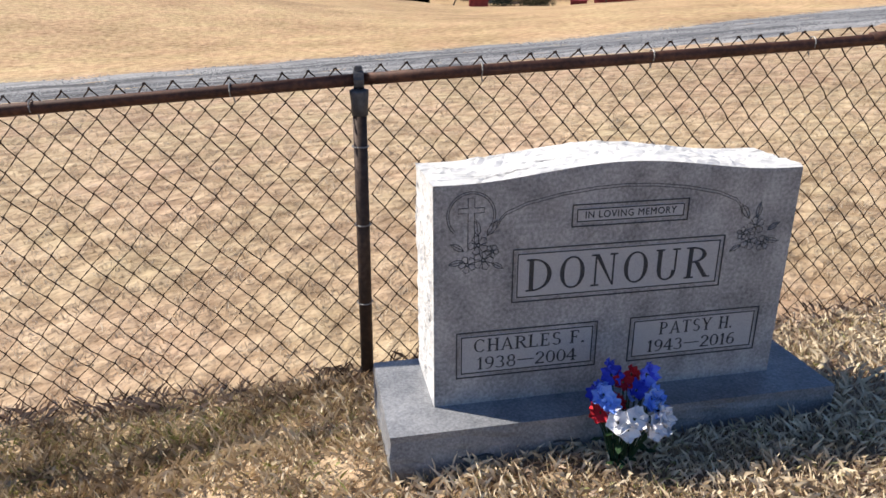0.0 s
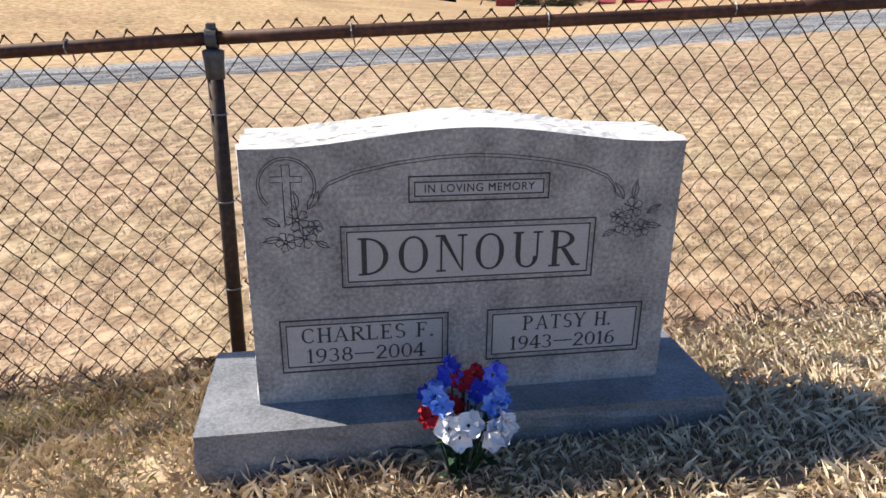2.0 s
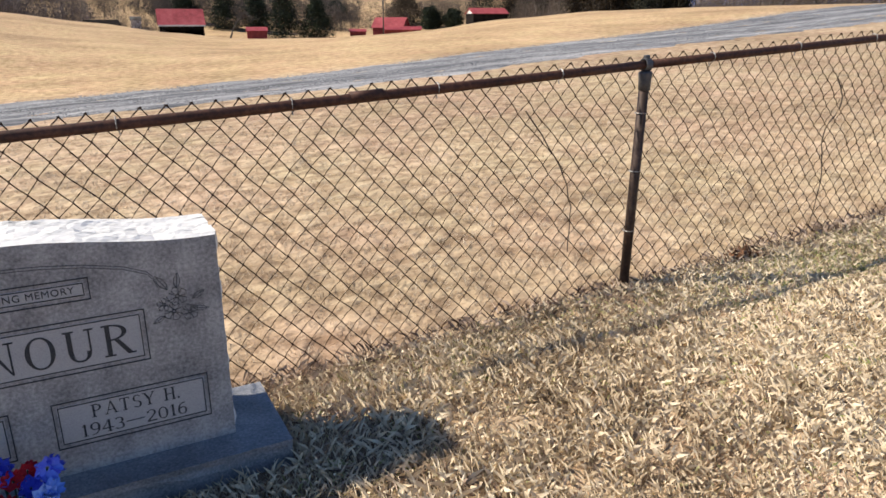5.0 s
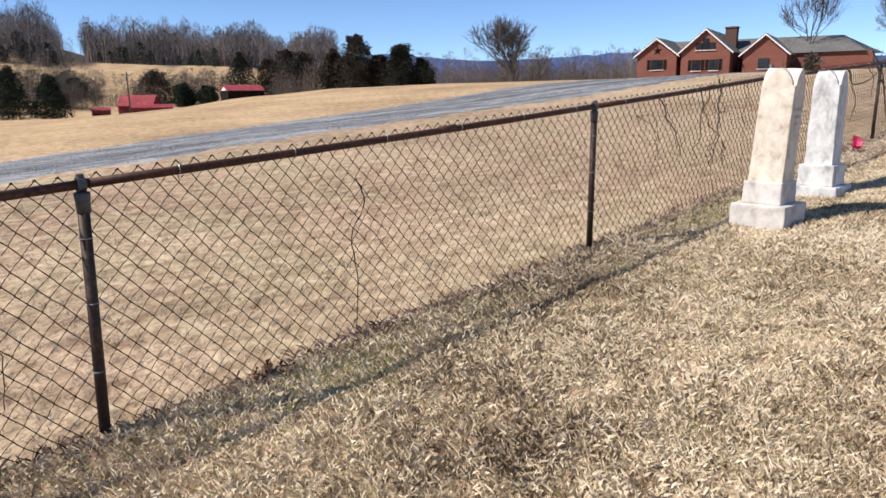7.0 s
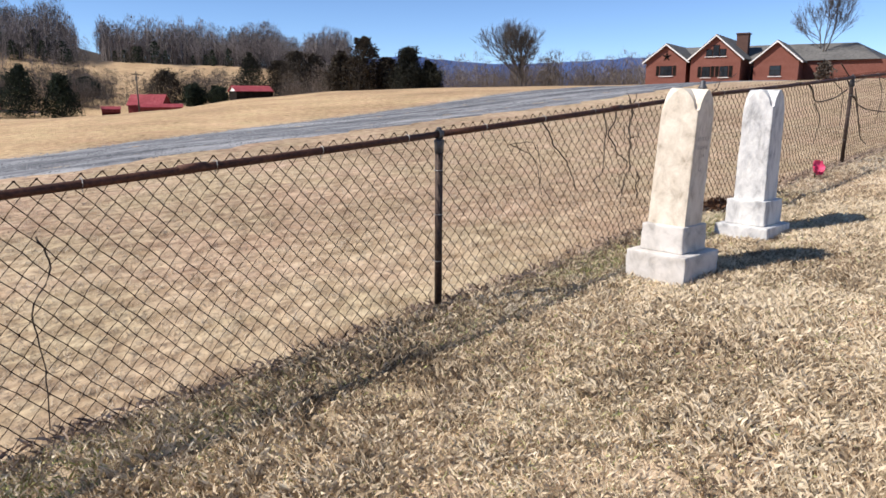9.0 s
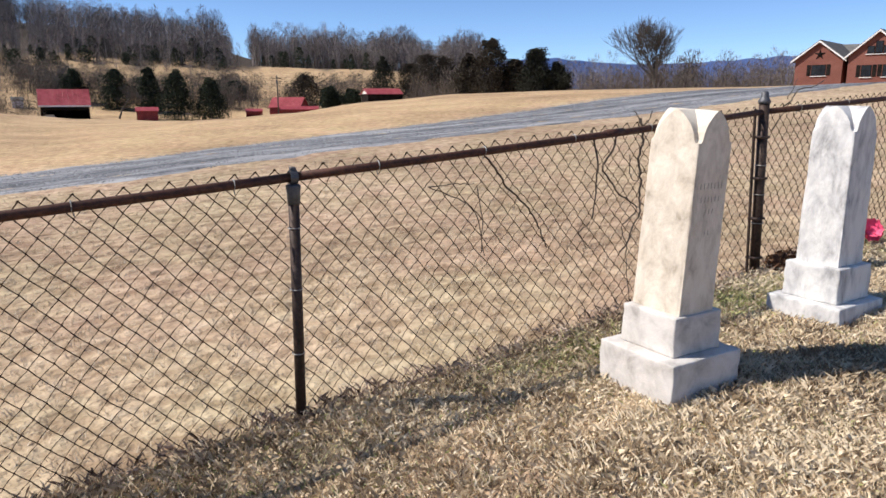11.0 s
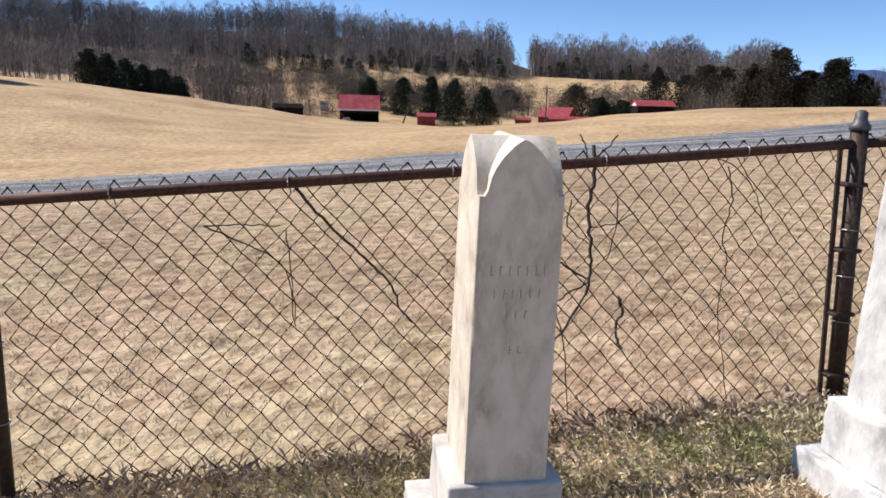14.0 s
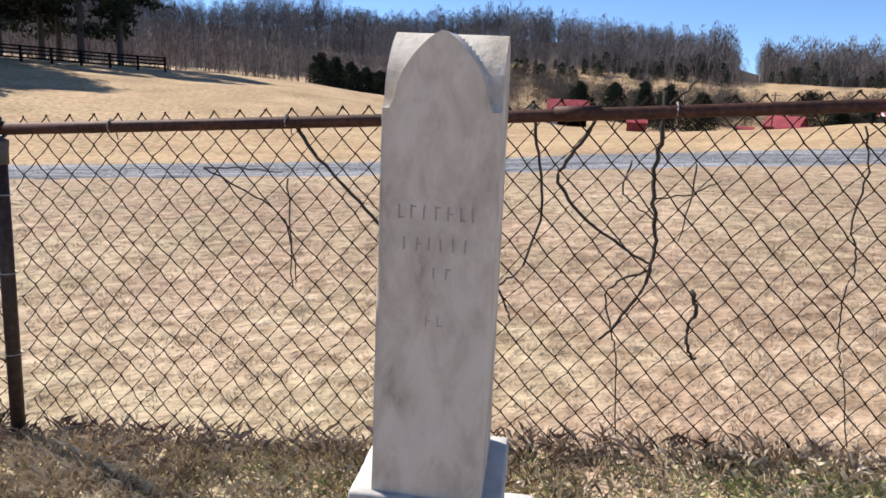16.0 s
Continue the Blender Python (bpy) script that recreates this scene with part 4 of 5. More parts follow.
def make_bouquet():
    x, y = 0.665, -0.845
    zg = float(land(x, y))
    b = thing("flower_bouquet", "blue, red and white cloth flower bouquet on the grass", "flowers", at=(x, y, zg))
    H = 0.15 - zg
    heads = [(BLUE_PETAL, -0.03, 0.05, 0.245 + H, 0.042, -10), (BLUE_PETAL, 0.085, 0.05, 0.235 + H, 0.044, 12), (BLUE_PETAL, 0.04, 0.02, 0.185 + H, 0.04, 0), (BLUE_PETAL, -0.095, 0.02, 0.19 + H, 0.03, -20),
             (PALE_PETAL, -0.075, 0.0, 0.2 + H, 0.042, -15), (PALE_PETAL, -0.06, -0.02, 0.165 + H, 0.036, 5), (PALE_PETAL, 0.075, -0.01, 0.165 + H, 0.042, 8), (PALE_PETAL, 0.09, -0.03, 0.125 + H, 0.038, 15),
             (RED_PETAL, 0.0, 0.03, 0.225 + H, 0.036, 0), (RED_PETAL, 0.035, 0.05, 0.245 + H, 0.03, 0), (RED_PETAL, -0.085, -0.01, 0.12 + H, 0.038, -20), (RED_PETAL, -0.04, 0.0, 0.15 + H, 0.036, -5), (RED_PETAL, -0.065, 0.02, 0.1 + H, 0.034, -20),
             (WHITE_PETAL, -0.045, -0.05, 0.105 + H, 0.042, -8), (WHITE_PETAL, 0.005, -0.05, 0.115 + H, 0.042, 4), (WHITE_PETAL, -0.02, -0.065, 0.08 + H, 0.038, 0), (WHITE_PETAL, 0.08, -0.06, 0.085 + H, 0.044, 10),
             (WHITE_PETAL, 0.1, -0.05, 0.11 + H, 0.038, 18), (WHITE_PETAL, 0.065, -0.07, 0.07 + H, 0.034, 0)]
    heads += [(m, dx + 0.022 * math.sin(i * 2.4), dy + 0.012, dz + 0.022 * math.cos(i * 1.9), s * 0.8, yaw + 40) for i, (m, dx, dy, dz, s, yaw) in enumerate(heads)]
    cache = {}
    for k, (m, dx, dy, dz, s, yaw) in enumerate(heads):
        dx, dz = dx * 0.9, 0.2 + H + (dz - 0.07 - H) * 0.62
        key = (m.name, round(s, 3))
        if key not in cache:
            cache[key] = petal_mesh("flower_head", m, 7 if m is not WHITE_PETAL else 5, s * 0.86, 0.3, 0.2, 0.38 if m is not WHITE_PETAL else 0.56)
        p = put("flower_head", cache[key], b, pose(dx, dy, dz, 58 + 22 * math.sin(k * 2.2), 14 * math.sin(k * 3.7), yaw * 1.6) @ pose(0, 0, 0, 0, 0, k * 31))
        put("stamen", mesh_of("stamen", *tube([(0, 0, 0), (0, 0, s * 0.25)], [s * 0.05, s * 0.02], 6), GREEN_LEAF), p)
        put("stem", mesh_of("stem", *tube([(dx, dy, dz), (dx * 0.6, dy * 0.5, dz * 0.55), (dx * 0.2, 0.0, -0.02)], 0.0022, 5), GREEN_LEAF), b)
    vs = []
    for k in range(26):
        a, t = rng.uniform(0, 6.28), rng.uniform(0.2, 1)
        c = Vector((0.07 * math.cos(a) * t + 0.005, 0.05 * math.sin(a) * t, rng.uniform(0.02, 0.17)))
        u, w = Vector((math.cos(a), math.sin(a), rng.uniform(-0.3, 0.4))) * 0.038, Vector((-math.sin(a), math.cos(a), 0.1)) * 0.011
        vs.append(([c, c + u * 0.5 + w, c + u, c + u * 0.5 - w], [(0, 1, 2, 3)]))
    put("leaves", mesh_of("leaves", *joined(vs), GREEN_LEAF), b, label="dark green leaves")


make_bouquet()


# ---- marble monuments with pointed tops ----
def shaft_mesh(name, w, d, h, material, rough, seed):
    """A four-sided shaft whose top is two pointed-arch vaults crossing."""
    N, spring = 30, 0.135

    def arch(t):
        t = min(1.0, abs(t) / 0.80)
        return spring * math.sqrt(max(0.0, 1 - t ** 1.35)) * (1 + 0.06 * (1 - t))

    xs, ys = np.linspace(-1, 1, N), np.linspace(-1, 1, N)
    vs, fs = [], []
    zb = h - spring
    for j in ys:
        for i in xs:
            hx, hy = arch(i) if abs(i) < 0.80 else 0.0, arch(j) if abs(j) < 0.80 else 0.0
            vs.append([i * w / 2, j * d / 2, zb + max(hx, hy)])
    for j in range(N - 1):
        for i in range(N - 1):
            fs.append((j * N + i, j * N + i + 1, (j + 1) * N + i + 1, (j + 1) * N + i))
    border = [i for i in range(N)] + [j * N + N - 1 for j in range(1, N)] + [(N - 1) * N + i for i in range(N - 2, -1, -1)] + [j * N for j in range(N - 2, 0, -1)]
    prev = border
    rows = 26
    for k in range(1, rows + 1):
        f = k / rows
        cur = []
        for b in border:
            x, y, z = vs[b]
            t = 1.0 + 0.06 * f
            cur.append(len(vs))
            vs.append([x * t, y * t, z * (1 - f) if f < 1 else 0.0])
        for a in range(len(border)):
            c = (a + 1) % len(border)
            fs.append((prev[a], cur[a], cur[c], prev[c]))
        prev = cur
    fs.append(tuple(prev))
    for v in vs:
        p = Vector((v[0] * 10 + seed, v[1] * 10, v[2] * 6))
        e = 1 + rough * (noise.noise(p) + 0.6 * noise.noise(p * 2.7))
        v[0] *= e
        v[1] *= e
        edge = abs(v[0]) > w * 0.485 and abs(v[1]) > d * 0.485
        if edge:
            k = 0.985 - 0.02 * max(0.0, noise.noise(Vector((seed, v[0] * 3, v[2] * 9))))
            v[0] *= k
            v[1] *= k
    return mesh_of(name, vs, fs, material)


def block(name, w, d, z0, z1, material, parent, seed, edge=0.007):
    """A sawn block with softly worn, slightly uneven edges."""
    half, mid = Vector((w / 2, d / 2, (z1 - z0) / 2)), (z0 + z1) / 2
    bm = bmesh.new()
    bmesh.ops.create_cube(bm, size=2.0)
    bmesh.ops.subdivide_edges(bm, edges=bm.edges[:], cuts=13, use_grid_fill=True)
    for v in bm.verts:
        p, inner = Vector(), Vector()
        for a in range(3):
            k = round((v.co[a] + 1) * 7)
            lim = half[a] - edge
            inner[a] = max(-lim, min(lim, lim * (k - 7) / 6))
            p[a] = -half[a] if k == 0 else half[a] if k == 14 else inner[a]
        off = p - inner
        if off.length > edge:
            off *= edge / off.length
        p = inner + off
        chip = max(0.0, noise.noise(p * 22 + Vector((seed, 3, 1)))) if sum(abs(abs(p[a]) - half[a]) < edge for a in range(3)) > 1 else 0.0
        p *= 1 - 0.03 * chip
        q = p * 9
        p += Vector((noise.noise(q + Vector((seed, 0, 0))), noise.noise(q + Vector((0, seed, 0))), 0.4 * noise.noise(q + Vector((0, 0, seed))))) * 0.005
        v.co = p + Vector((0, 0, mid))
    bmesh.ops.recalc_face_normals(bm, faces=bm.faces[:])
    return part(name, bm, material, parent, smooth=True)


def make_monument(label, x, y, z, turn, lean, material, rough, seed, sizes, cut, foot):
    t = thing("monument", label, "gravestone", "marble monuments by the fence", (x, y, z), turn)
    (w1, d1, h1), (w2, d2, h2), (w3, d3, h3) = sizes
    block("plinth", w1, d1, 0, h1, foot, t, seed)
    block("die", w2, d2, h1, h1 + h2, foot, t, seed + 5)
    s = put("shaft", shaft_mesh("shaft", w3, d3, h3, material, rough, seed), t, pose(0, 0, h1 + h2 - 0.003, lean[0], lean[1], 0), "pointed marble shaft, edges worn")
    rows = [(0.655, 7, 0.028), (0.59, 6, 0.026), (0.53, 3, 0.022), (0.425, 2, 0.022)] if cut else []
    for f, k, hgt in rows:
        r = random.Random(int(f * 100))
        for i in range(k):
            u = (i - (k - 1) / 2) * 0.024
            yv = -d3 / 2 * (1 + 0.06 * (1 - f)) - 0.0012
            vs = [stroke([(u, h3 * f - hgt / 2), (u + r.uniform(-0.002, 0.002), h3 * f + hgt / 2)], 0.0016, yv)]
            if r.random() < 0.6:
                q = h3 * f + r.choice((-0.4, 0, 0.4)) * hgt
                vs.append(stroke([(u, q), (u + 0.009, q)], 0.0014, yv))
            put("worn_letter", mesh_of("worn_letter", *joined(vs), MARBLE_CUT), s)


make_monument("cream weathered marble monument with a pointed top", 8.782, -0.746, 0.5, -1.0, (3.0, 0.2), MARBLE_CREAM, 0.008, 1.3,
              ((0.485, 0.475, 0.27), (0.33, 0.335, 0.195), (0.226, 0.28, 0.955)), True, MARBLE_BASE)
make_monument("white rough-weathered marble monument with a pointed top", 10.27, -0.69, 0.6, 0.0, (0.5, 0.3), MARBLE_WHITE, 0.022, 7.7,
              ((0.48, 0.46, 0.18), (0.36, 0.34, 0.215), (0.25, 0.25, 0.93)), False, MARBLE_WHITE)


# ---- small things along the fence ----
def make_pink_flower(x, y, label):
    b = thing("pink_flower", label, "flowers", "pink flowers by the fence", at=(x, y, float(land(x, y))))
    for dx, dz, s, a in ((0, 0.12, 0.09, 0), (-0.06, 0.08, 0.07, 30), (0.06, 0.07, 0.07, -30)):
        put("flower_head", petal_mesh("flower_head", PINK_PETAL, 6, s, 0.3, 0.08), b, pose(dx, -0.02, dz, 60, 0, a - 30))
        put("stem", mesh_of("stem", *tube([(dx, -0.02, dz), (0, 0, -0.02)], 0.004, 5), GREEN_LEAF), b)


make_pink_flower(13.3, -0.12, "bright pink cloth flower lying by the fence")
make_pink_flower(11.9, -0.1, "pink cloth flower behind the white monument")


def make_dry_leaves(x, y, n, spread, high):
    z = float(land(x, y))
    a, r = rng.uniform(0, 6.28, n), np.sqrt(rng.uniform(0, 1, n)) * spread
    c = np.stack([r * np.cos(a), r * np.sin(a) * 0.6, rng.uniform(-0.01, high, n) * (1 - r / spread * 0.6)], -1)
    u, w = rng.normal(0, 1, (n, 3)), rng.normal(0, 1, (n, 3))
    u /= np.linalg.norm(u, axis=1)[:, None]
    w /= np.linalg.norm(w, axis=1)[:, None]
    s = rng.uniform(0.012, 0.03, n)[:, None]
    v = np.stack([c - u * s, c + w * s * 0.6, c + u * s, c - w * s * 0.6], 1).reshape(-1, 3)
    k = 4 * np.arange(n)[:, None]
    t = np.concatenate([k + [[0, 1, 2]], k + [[0, 2, 3]]])
    me = big_mesh("dry_leaves", v, t, BROWN_LEAF)
    tagged(put("dry_leaves", me, m=pose(x, y, z)), "heap of brown dry leaves caught under the fence", "leaves", kind="stuff")


make_dry_leaves(10.85, -0.08, 500, 0.2, 0.16)
make_dry_leaves(4.15, -0.05, 70, 0.12, 0.1)


# ---- grass ----
def blades(name, label, x, y, h, width, material, flat=0.6, lift=0.0, simple=False):
    n = len(x)
    z = land(x, y) + lift
    a, lean = rng.uniform(0, 6.28, n), rng.uniform(0.2, 1.0, n) * flat * 2
    f = rng.uniform(0, 6.28, n)
    hx, hy = np.cos(a) * lean * h, np.sin(a) * lean * h
    wx, wy = np.cos(f) * width, np.sin(f) * width
    up = h / np.sqrt(1 + lean ** 2)
    p0 = np.stack([x - wx, y - wy, z - 0.006], -1)
    p1 = np.stack([x + wx, y + wy, z - 0.006], -1)
    p2 = np.stack([x + hx * 0.4 + wx * 0.7, y + hy * 0.4 + wy * 0.7, z + up * 0.62], -1)
    p3 = np.stack([x + hx, y + hy, z + up * 0.9], -1)
    if simple:
        v, t = np.stack([p0, p1, p3], 1).reshape(-1, 3), np.arange(3 * n).reshape(-1, 3)
    else:
        v = np.stack([p0, p1, p2, p3], 1).reshape(-1, 3)
        k = 4 * np.arange(n)[:, None]
        t = np.concatenate([k + [[0, 1, 2]], k + [[0, 2, 3]]])
    tagged(put(name, big_mesh(name, v, t, material)), label, "grass", kind="stuff")


def scatter(n, x0, x1, y0, y1, clump=0.5, keep=None):
    x, y = rng.uniform(x0, x1, n), rng.uniform(y0, y1, n)
    d = 0.5 + 0.5 * np.sin(9 * x + 3 * np.sin(7 * y)) * np.sin(8 * y + 2.4 * np.sin(6 * x + 1))
    ok = rng.uniform(0, 1, n) > clump * d
    edge = np.minimum(np.minimum(x - x0, x1 - x), y - y0) / 0.7
    if y0 < -0.5:
        ok &= rng.uniform(0, 1, n) < np.clip(edge, 0, 1)
    # no grass inside the stones
    for cx, cy, wx, wy in ((0.71, -0.54, 0.69, 0.21), (8.795, -0.746, 0.24, 0.235), (10.27, -0.69, 0.24, 0.23)):
        ok &= ~((np.abs(x - cx) < wx) & (np.abs(y - cy) < wy))
    return x[ok], y[ok]


def green_strip(x, y):
    """Share of green turf: along the fence's foot and in drifts."""
    return np.clip((0.4 + 0.45 * smooth01((x - 7.6) / 1.0)) * np.exp(-((y + 0.3) / 0.24) ** 2) * (0.65 + 0.35 * np.sin(x * 1.1 + 3.2)) + 0.12, 0, 1)


gx, gy = scatter(560000, -2.6, 12.4, -2.7, -0.02, 0.75)
pick = rng.uniform(0, 1, len(gx))
rank = np.clip((1.35 - np.abs(gx - 0.95)) / 0.6, 0, 1) * np.clip((gy + 1.8) / 0.4, 0, 1)  # rougher turf round the headstone
g = pick < np.maximum(green_strip(gx, gy), 0.22 * rank)
brown = ~g & (pick > 1 - 0.28 * rank)
tan = ~g & ~brown
tall = (0.6 + 0.55 * (0.5 + 0.5 * np.sin(5 * gx + 2 * np.sin(4 * gy)) * np.sin(6 * gy + 1.5 * np.sin(3 * gx)))) * (1 + 0.15 * rank)
slim = 1 - 0.6 * rank
blades("grass", "short straw-coloured dormant cemetery grass", gx[tan], gy[tan], rng.uniform(0.025, 0.08, tan.sum()) * tall[tan], rng.uniform(0.0004, 0.00085, tan.sum()) * slim[tan], STRAW, 0.55)
blades("green_grass", "patchy half-green turf along the fence", gx[g], gy[g], rng.uniform(0.018, 0.05, g.sum()), rng.uniform(0.0005, 0.0011, g.sum()), TURF, 0.6)
blades("dead_grass", "brown dead grass round the headstone", gx[brown], gy[brown], rng.uniform(0.02, 0.06, brown.sum()) * tall[brown], rng.uniform(0.0003, 0.0006, brown.sum()), DEAD, 0.8)
gx, gy = scatter(110000, 8.0, 20.0, -3.6, -0.02, 0.6)
sel = (gx > 12.0) | (gy < -2.3)
gx, gy = gx[sel], gy[sel]
blades("grass", "straw-coloured dormant grass further along the fence", gx, gy, rng.uniform(0.02, 0.06, len(gx)), rng.uniform(0.0006, 0.0013, len(gx)), STRAW, 0.55)
gx, gy = scatter(80000, 3.0, 9.0, -3.4, -2.3, 0.6)
blades("grass", "straw-coloured dormant grass of the open lawn", gx, gy, rng.uniform(0.02, 0.06, len(gx)), rng.uniform(0.0004, 0.0008, len(gx)), STRAW, 0.5)
gx, gy = scatter(170000, -7.0, 23.0, -8.0, -0.3, 0.6)
blades("grass", "thin straw-coloured dormant grass of the wider lawn", gx, gy, rng.uniform(0.02, 0.055, len(gx)), rng.uniform(0.0005, 0.001, len(gx)), STRAW, 0.6)
gx, gy = scatter(15000, -3.3, 19.0, -0.1, 0.09, 0.97)
blades("dead_weeds", "grey-brown dead weeds under the fence", gx, gy, rng.uniform(0.02, 0.085, len(gx)), rng.uniform(0.0007, 0.0015, len(gx)), DEAD, 0.7)
# tufts a hand's breadth apart, paler and taller in their middles
tx, ty = scatter(34000, -5.0, 20.0, 0.06, 10.6, 0.35)
size = rng.uniform(0.5, 1.25, len(tx))
near = rng.uniform(0, 1, len(tx)) < np.clip(1.15 - ty / 12, 0.3, 1)
tx, ty, size = tx[near], ty[near], size[near]
count = (13 * size).astype(int)
who = np.repeat(np.arange(len(tx)), count)
gx = tx[who] + rng.normal(0, 0.028, len(who)) * size[who]
gy = ty[who] + rng.normal(0, 0.028, len(who)) * size[who]
ok = gy > 0.05
gx, gy, who = gx[ok], gy[ok], who[ok]
blades("field_grass", "pale tufted field grass beyond the fence", gx, gy, rng.uniform(0.025, 0.06, len(gx)) * size[who], rng.uniform(0.0016, 0.0034, len(gx)), STRAW_FIELD, 0.75, simple=True)


# ---- trees ----
def bare_tree_segments(seed, height, spread, levels=5, trunk=0.2, up=0.25, split=3, stem=0.27):
    r = random.Random(seed)
    segs = []

    def grow(p, d, length, rad, lev):
        n = 3
        q = p
        for i in range(n):
            d2 = (d + Vector((r.gauss(0, 0.13), r.gauss(0, 0.13), r.gauss(0, 0.06)))).normalized()
            e = q + d2 * (length / n)
            segs.append((q.copy(), e.copy(), rad * (1 - 0.25 * i / n), rad * (1 - 0.25 * (i + 1) / n)))
            q, d = e, d2
            if lev > 0 and i > 0 and lev < levels:
                side = (d2 + Vector((r.gauss(0, 1), r.gauss(0, 1), r.gauss(0.1, 0.4))) * 0.75).normalized()
                grow(q, side, length * r.uniform(0.5, 0.7), rad * 0.45, lev - 1)
        if lev > 0:
            for _ in range(split + (4 if lev == levels and stem < 0.15 else 0)):
                side = (d * 1.0 + Vector((r.gauss(0, 1) * spread, r.gauss(0, 1) * spread, r.gauss(up, 0.3)))).normalized()
                grow(q, side, length * (r.uniform(0.62, 0.85) if lev < levels else 0.24 / stem * r.uniform(0.8, 1.1)), rad * 0.6, lev - 1)

    grow(Vector((0, 0, -0.3)), Vector((0, 0, 1)), height * stem, trunk, levels)
    top = max(max(a.z, b.z) for a, b, _, _ in segs)
    k = height / top
    return [(a * k, b * k, ra, rb) for a, b, ra, rb in segs]


def tree_meshes(seed, height, spread, levels=5, trunk=0.2, thin=0.012, split=3, up=0.25, stem=0.27):
    segs = bare_tree_segments(seed, height, spread, levels, trunk, up, split, stem)
    cut = trunk * 0.5
    lo, hi = [], []
    for a, b, ra, rb in segs:
        ra, rb = max(ra, thin), max(rb, thin * 0.7)
        (lo if ra > cut else hi).append(tube([a, b], [ra, rb], 6 if ra > cut else 3, close=False))
    return mesh_of("trunk", *joined(lo), BARK), mesh_of("crown", *joined(hi), BARK)


def bare_tree(label, place, seed, height, spread=0.7, levels=5, trunk=0.2, thin=0.014, split=3, scale_x=1.0, up=0.25, stem=0.27):
    t = thing("bare_tree", label, "tree", "single bare trees", place, seed * 37 % 360)
    a, b = tree_meshes(seed, height, spread, levels, trunk, thin, split, up, stem)
    put("trunk", a, t)
    put("crown", b, t, label="bare grey twigs")
    t.scale = (scale_x, scale_x, 1)
    return t


def needle_crown(seed, height, radius, n, form="cone", size=0.3, base=0.04):
    """Many small drooping sprays, filling an uneven cone or egg."""
    r = np.random.default_rng(seed)
    h = r.uniform(base, 1.0, n) ** 0.85
    if form == "cone":
        env = (1 - h) ** 0.62 * (0.7 + 0.3 * np.minimum(1, h / 0.12))
    elif form == "egg":
        env = np.clip(1 - (np.abs(h - 0.33) / 0.67) ** 1.7, 0, 1) ** 0.75 * (0.9 + 0.1 * np.sin(9 * h + seed))
    else:
        env = 0.35 + 0.65 * np.sin(np.pi * np.clip(h, 0, 1)) ** 0.5
    # sprays gather in clumps along boughs, so that the outline breaks up
    k = 26
    pick = r.integers(0, k, n)
    ch = np.linspace(0.02, 0.93, k) + r.normal(0, 0.03, k)
    ca = np.arange(k) * 2.4 + r.uniform(0, 1.2, k)
    cenv = np.interp(ch, np.sort(h), env[np.argsort(h)])
    cr = radius * cenv * r.uniform(0.15, 0.8, k)
    puff = radius * (0.07 + 0.45 * cenv) * r.uniform(0.6, 1.15, k)
    core = r.uniform(0, 1, n) < 0.3
    a = r.uniform(0, 6.28, n)
    d = np.clip(r.normal(0, 0.55, (n, 3)), -0.9, 0.9) * puff[pick][:, None]
    rr = radius * env * np.sqrt(r.uniform(0, 0.6, n))
    c = np.stack([np.where(core, rr * np.cos(a), cr[pick] * np.cos(ca[pick]) + d[:, 0]), np.where(core, rr * np.sin(a), cr[pick] * np.sin(ca[pick]) + d[:, 1]),
                  np.clip(np.where(core, h * height * 0.96, ch[pick] * height + d[:, 2] * 0.8), 0.0, None)], -1)
    out = np.stack([np.cos(a), np.sin(a), r.uniform(-0.5, 0.7, n)], -1)
    out += r.normal(0, 0.5, (n, 3))
    out /= np.linalg.norm(out, axis=1)[:, None]
    s = (size * r.uniform(0.5, 1.4, n))[:, None]
    w = np.cross(out, r.normal(0, 1, (n, 3)))
    w /= np.linalg.norm(w, axis=1)[:, None] + 1e-9
    v = np.stack([c - out * s * 0.4 - w * s * 0.3, c - out * s * 0.2 + w * s * 0.4, c + out * s], 1).reshape(-1, 3)
    return v, np.arange(3 * n).reshape(-1, 3)


def evergreen(label, place, seed, height, radius, form="cone", n=2600, size=0.42, material=None, trunk=0.18, base=0.04, group="dark cedars in the valley"):
    t = thing("cedar_tree", label, "tree", group, place, seed * 53 % 360)
    v, f = needle_crown(seed, height, radius, n, form, size, base)
    put("trunk", mesh_of("trunk", *tube([(0, 0, -0.4), (0.05, 0, height * 0.5), (0, 0, height * 0.94)], [trunk, trunk * 0.6, 0.03], 8), BARK), t)
    put("crown", big_mesh("crown", v, f, material or CEDAR), t, label="dense dark sprays")
    return t


# cedars down in the valley
for az, r, h, rad, form, m in ((11.0, 168, 10.6, 3.5, "cone", CEDAR), (13.4, 166, 9.2, 3.1, "cone", CEDAR), (9.2, 185, 10.5, 2.6, "cone", CEDAR), (6.9, 188, 9.5, 2.8, "egg", CEDAR), (4.2, 195, 8.0, 2.8, "cone", CEDAR),
                               (15.4, 205, 4.5, 2.4, "egg", CEDAR), (20.6, 188, 8.0, 4.0, "egg", CEDAR_BROWN), (22.6, 178, 5.0, 2.0, "egg", CEDAR), (24.3, 176, 4.2, 1.9, "egg", CEDAR)):
    evergreen("dark green cedar standing among farm buildings", at(az, r), int(az * 10), h * 1.03, rad * 1.85, form, 12000, 0.26, m, base=0.0)
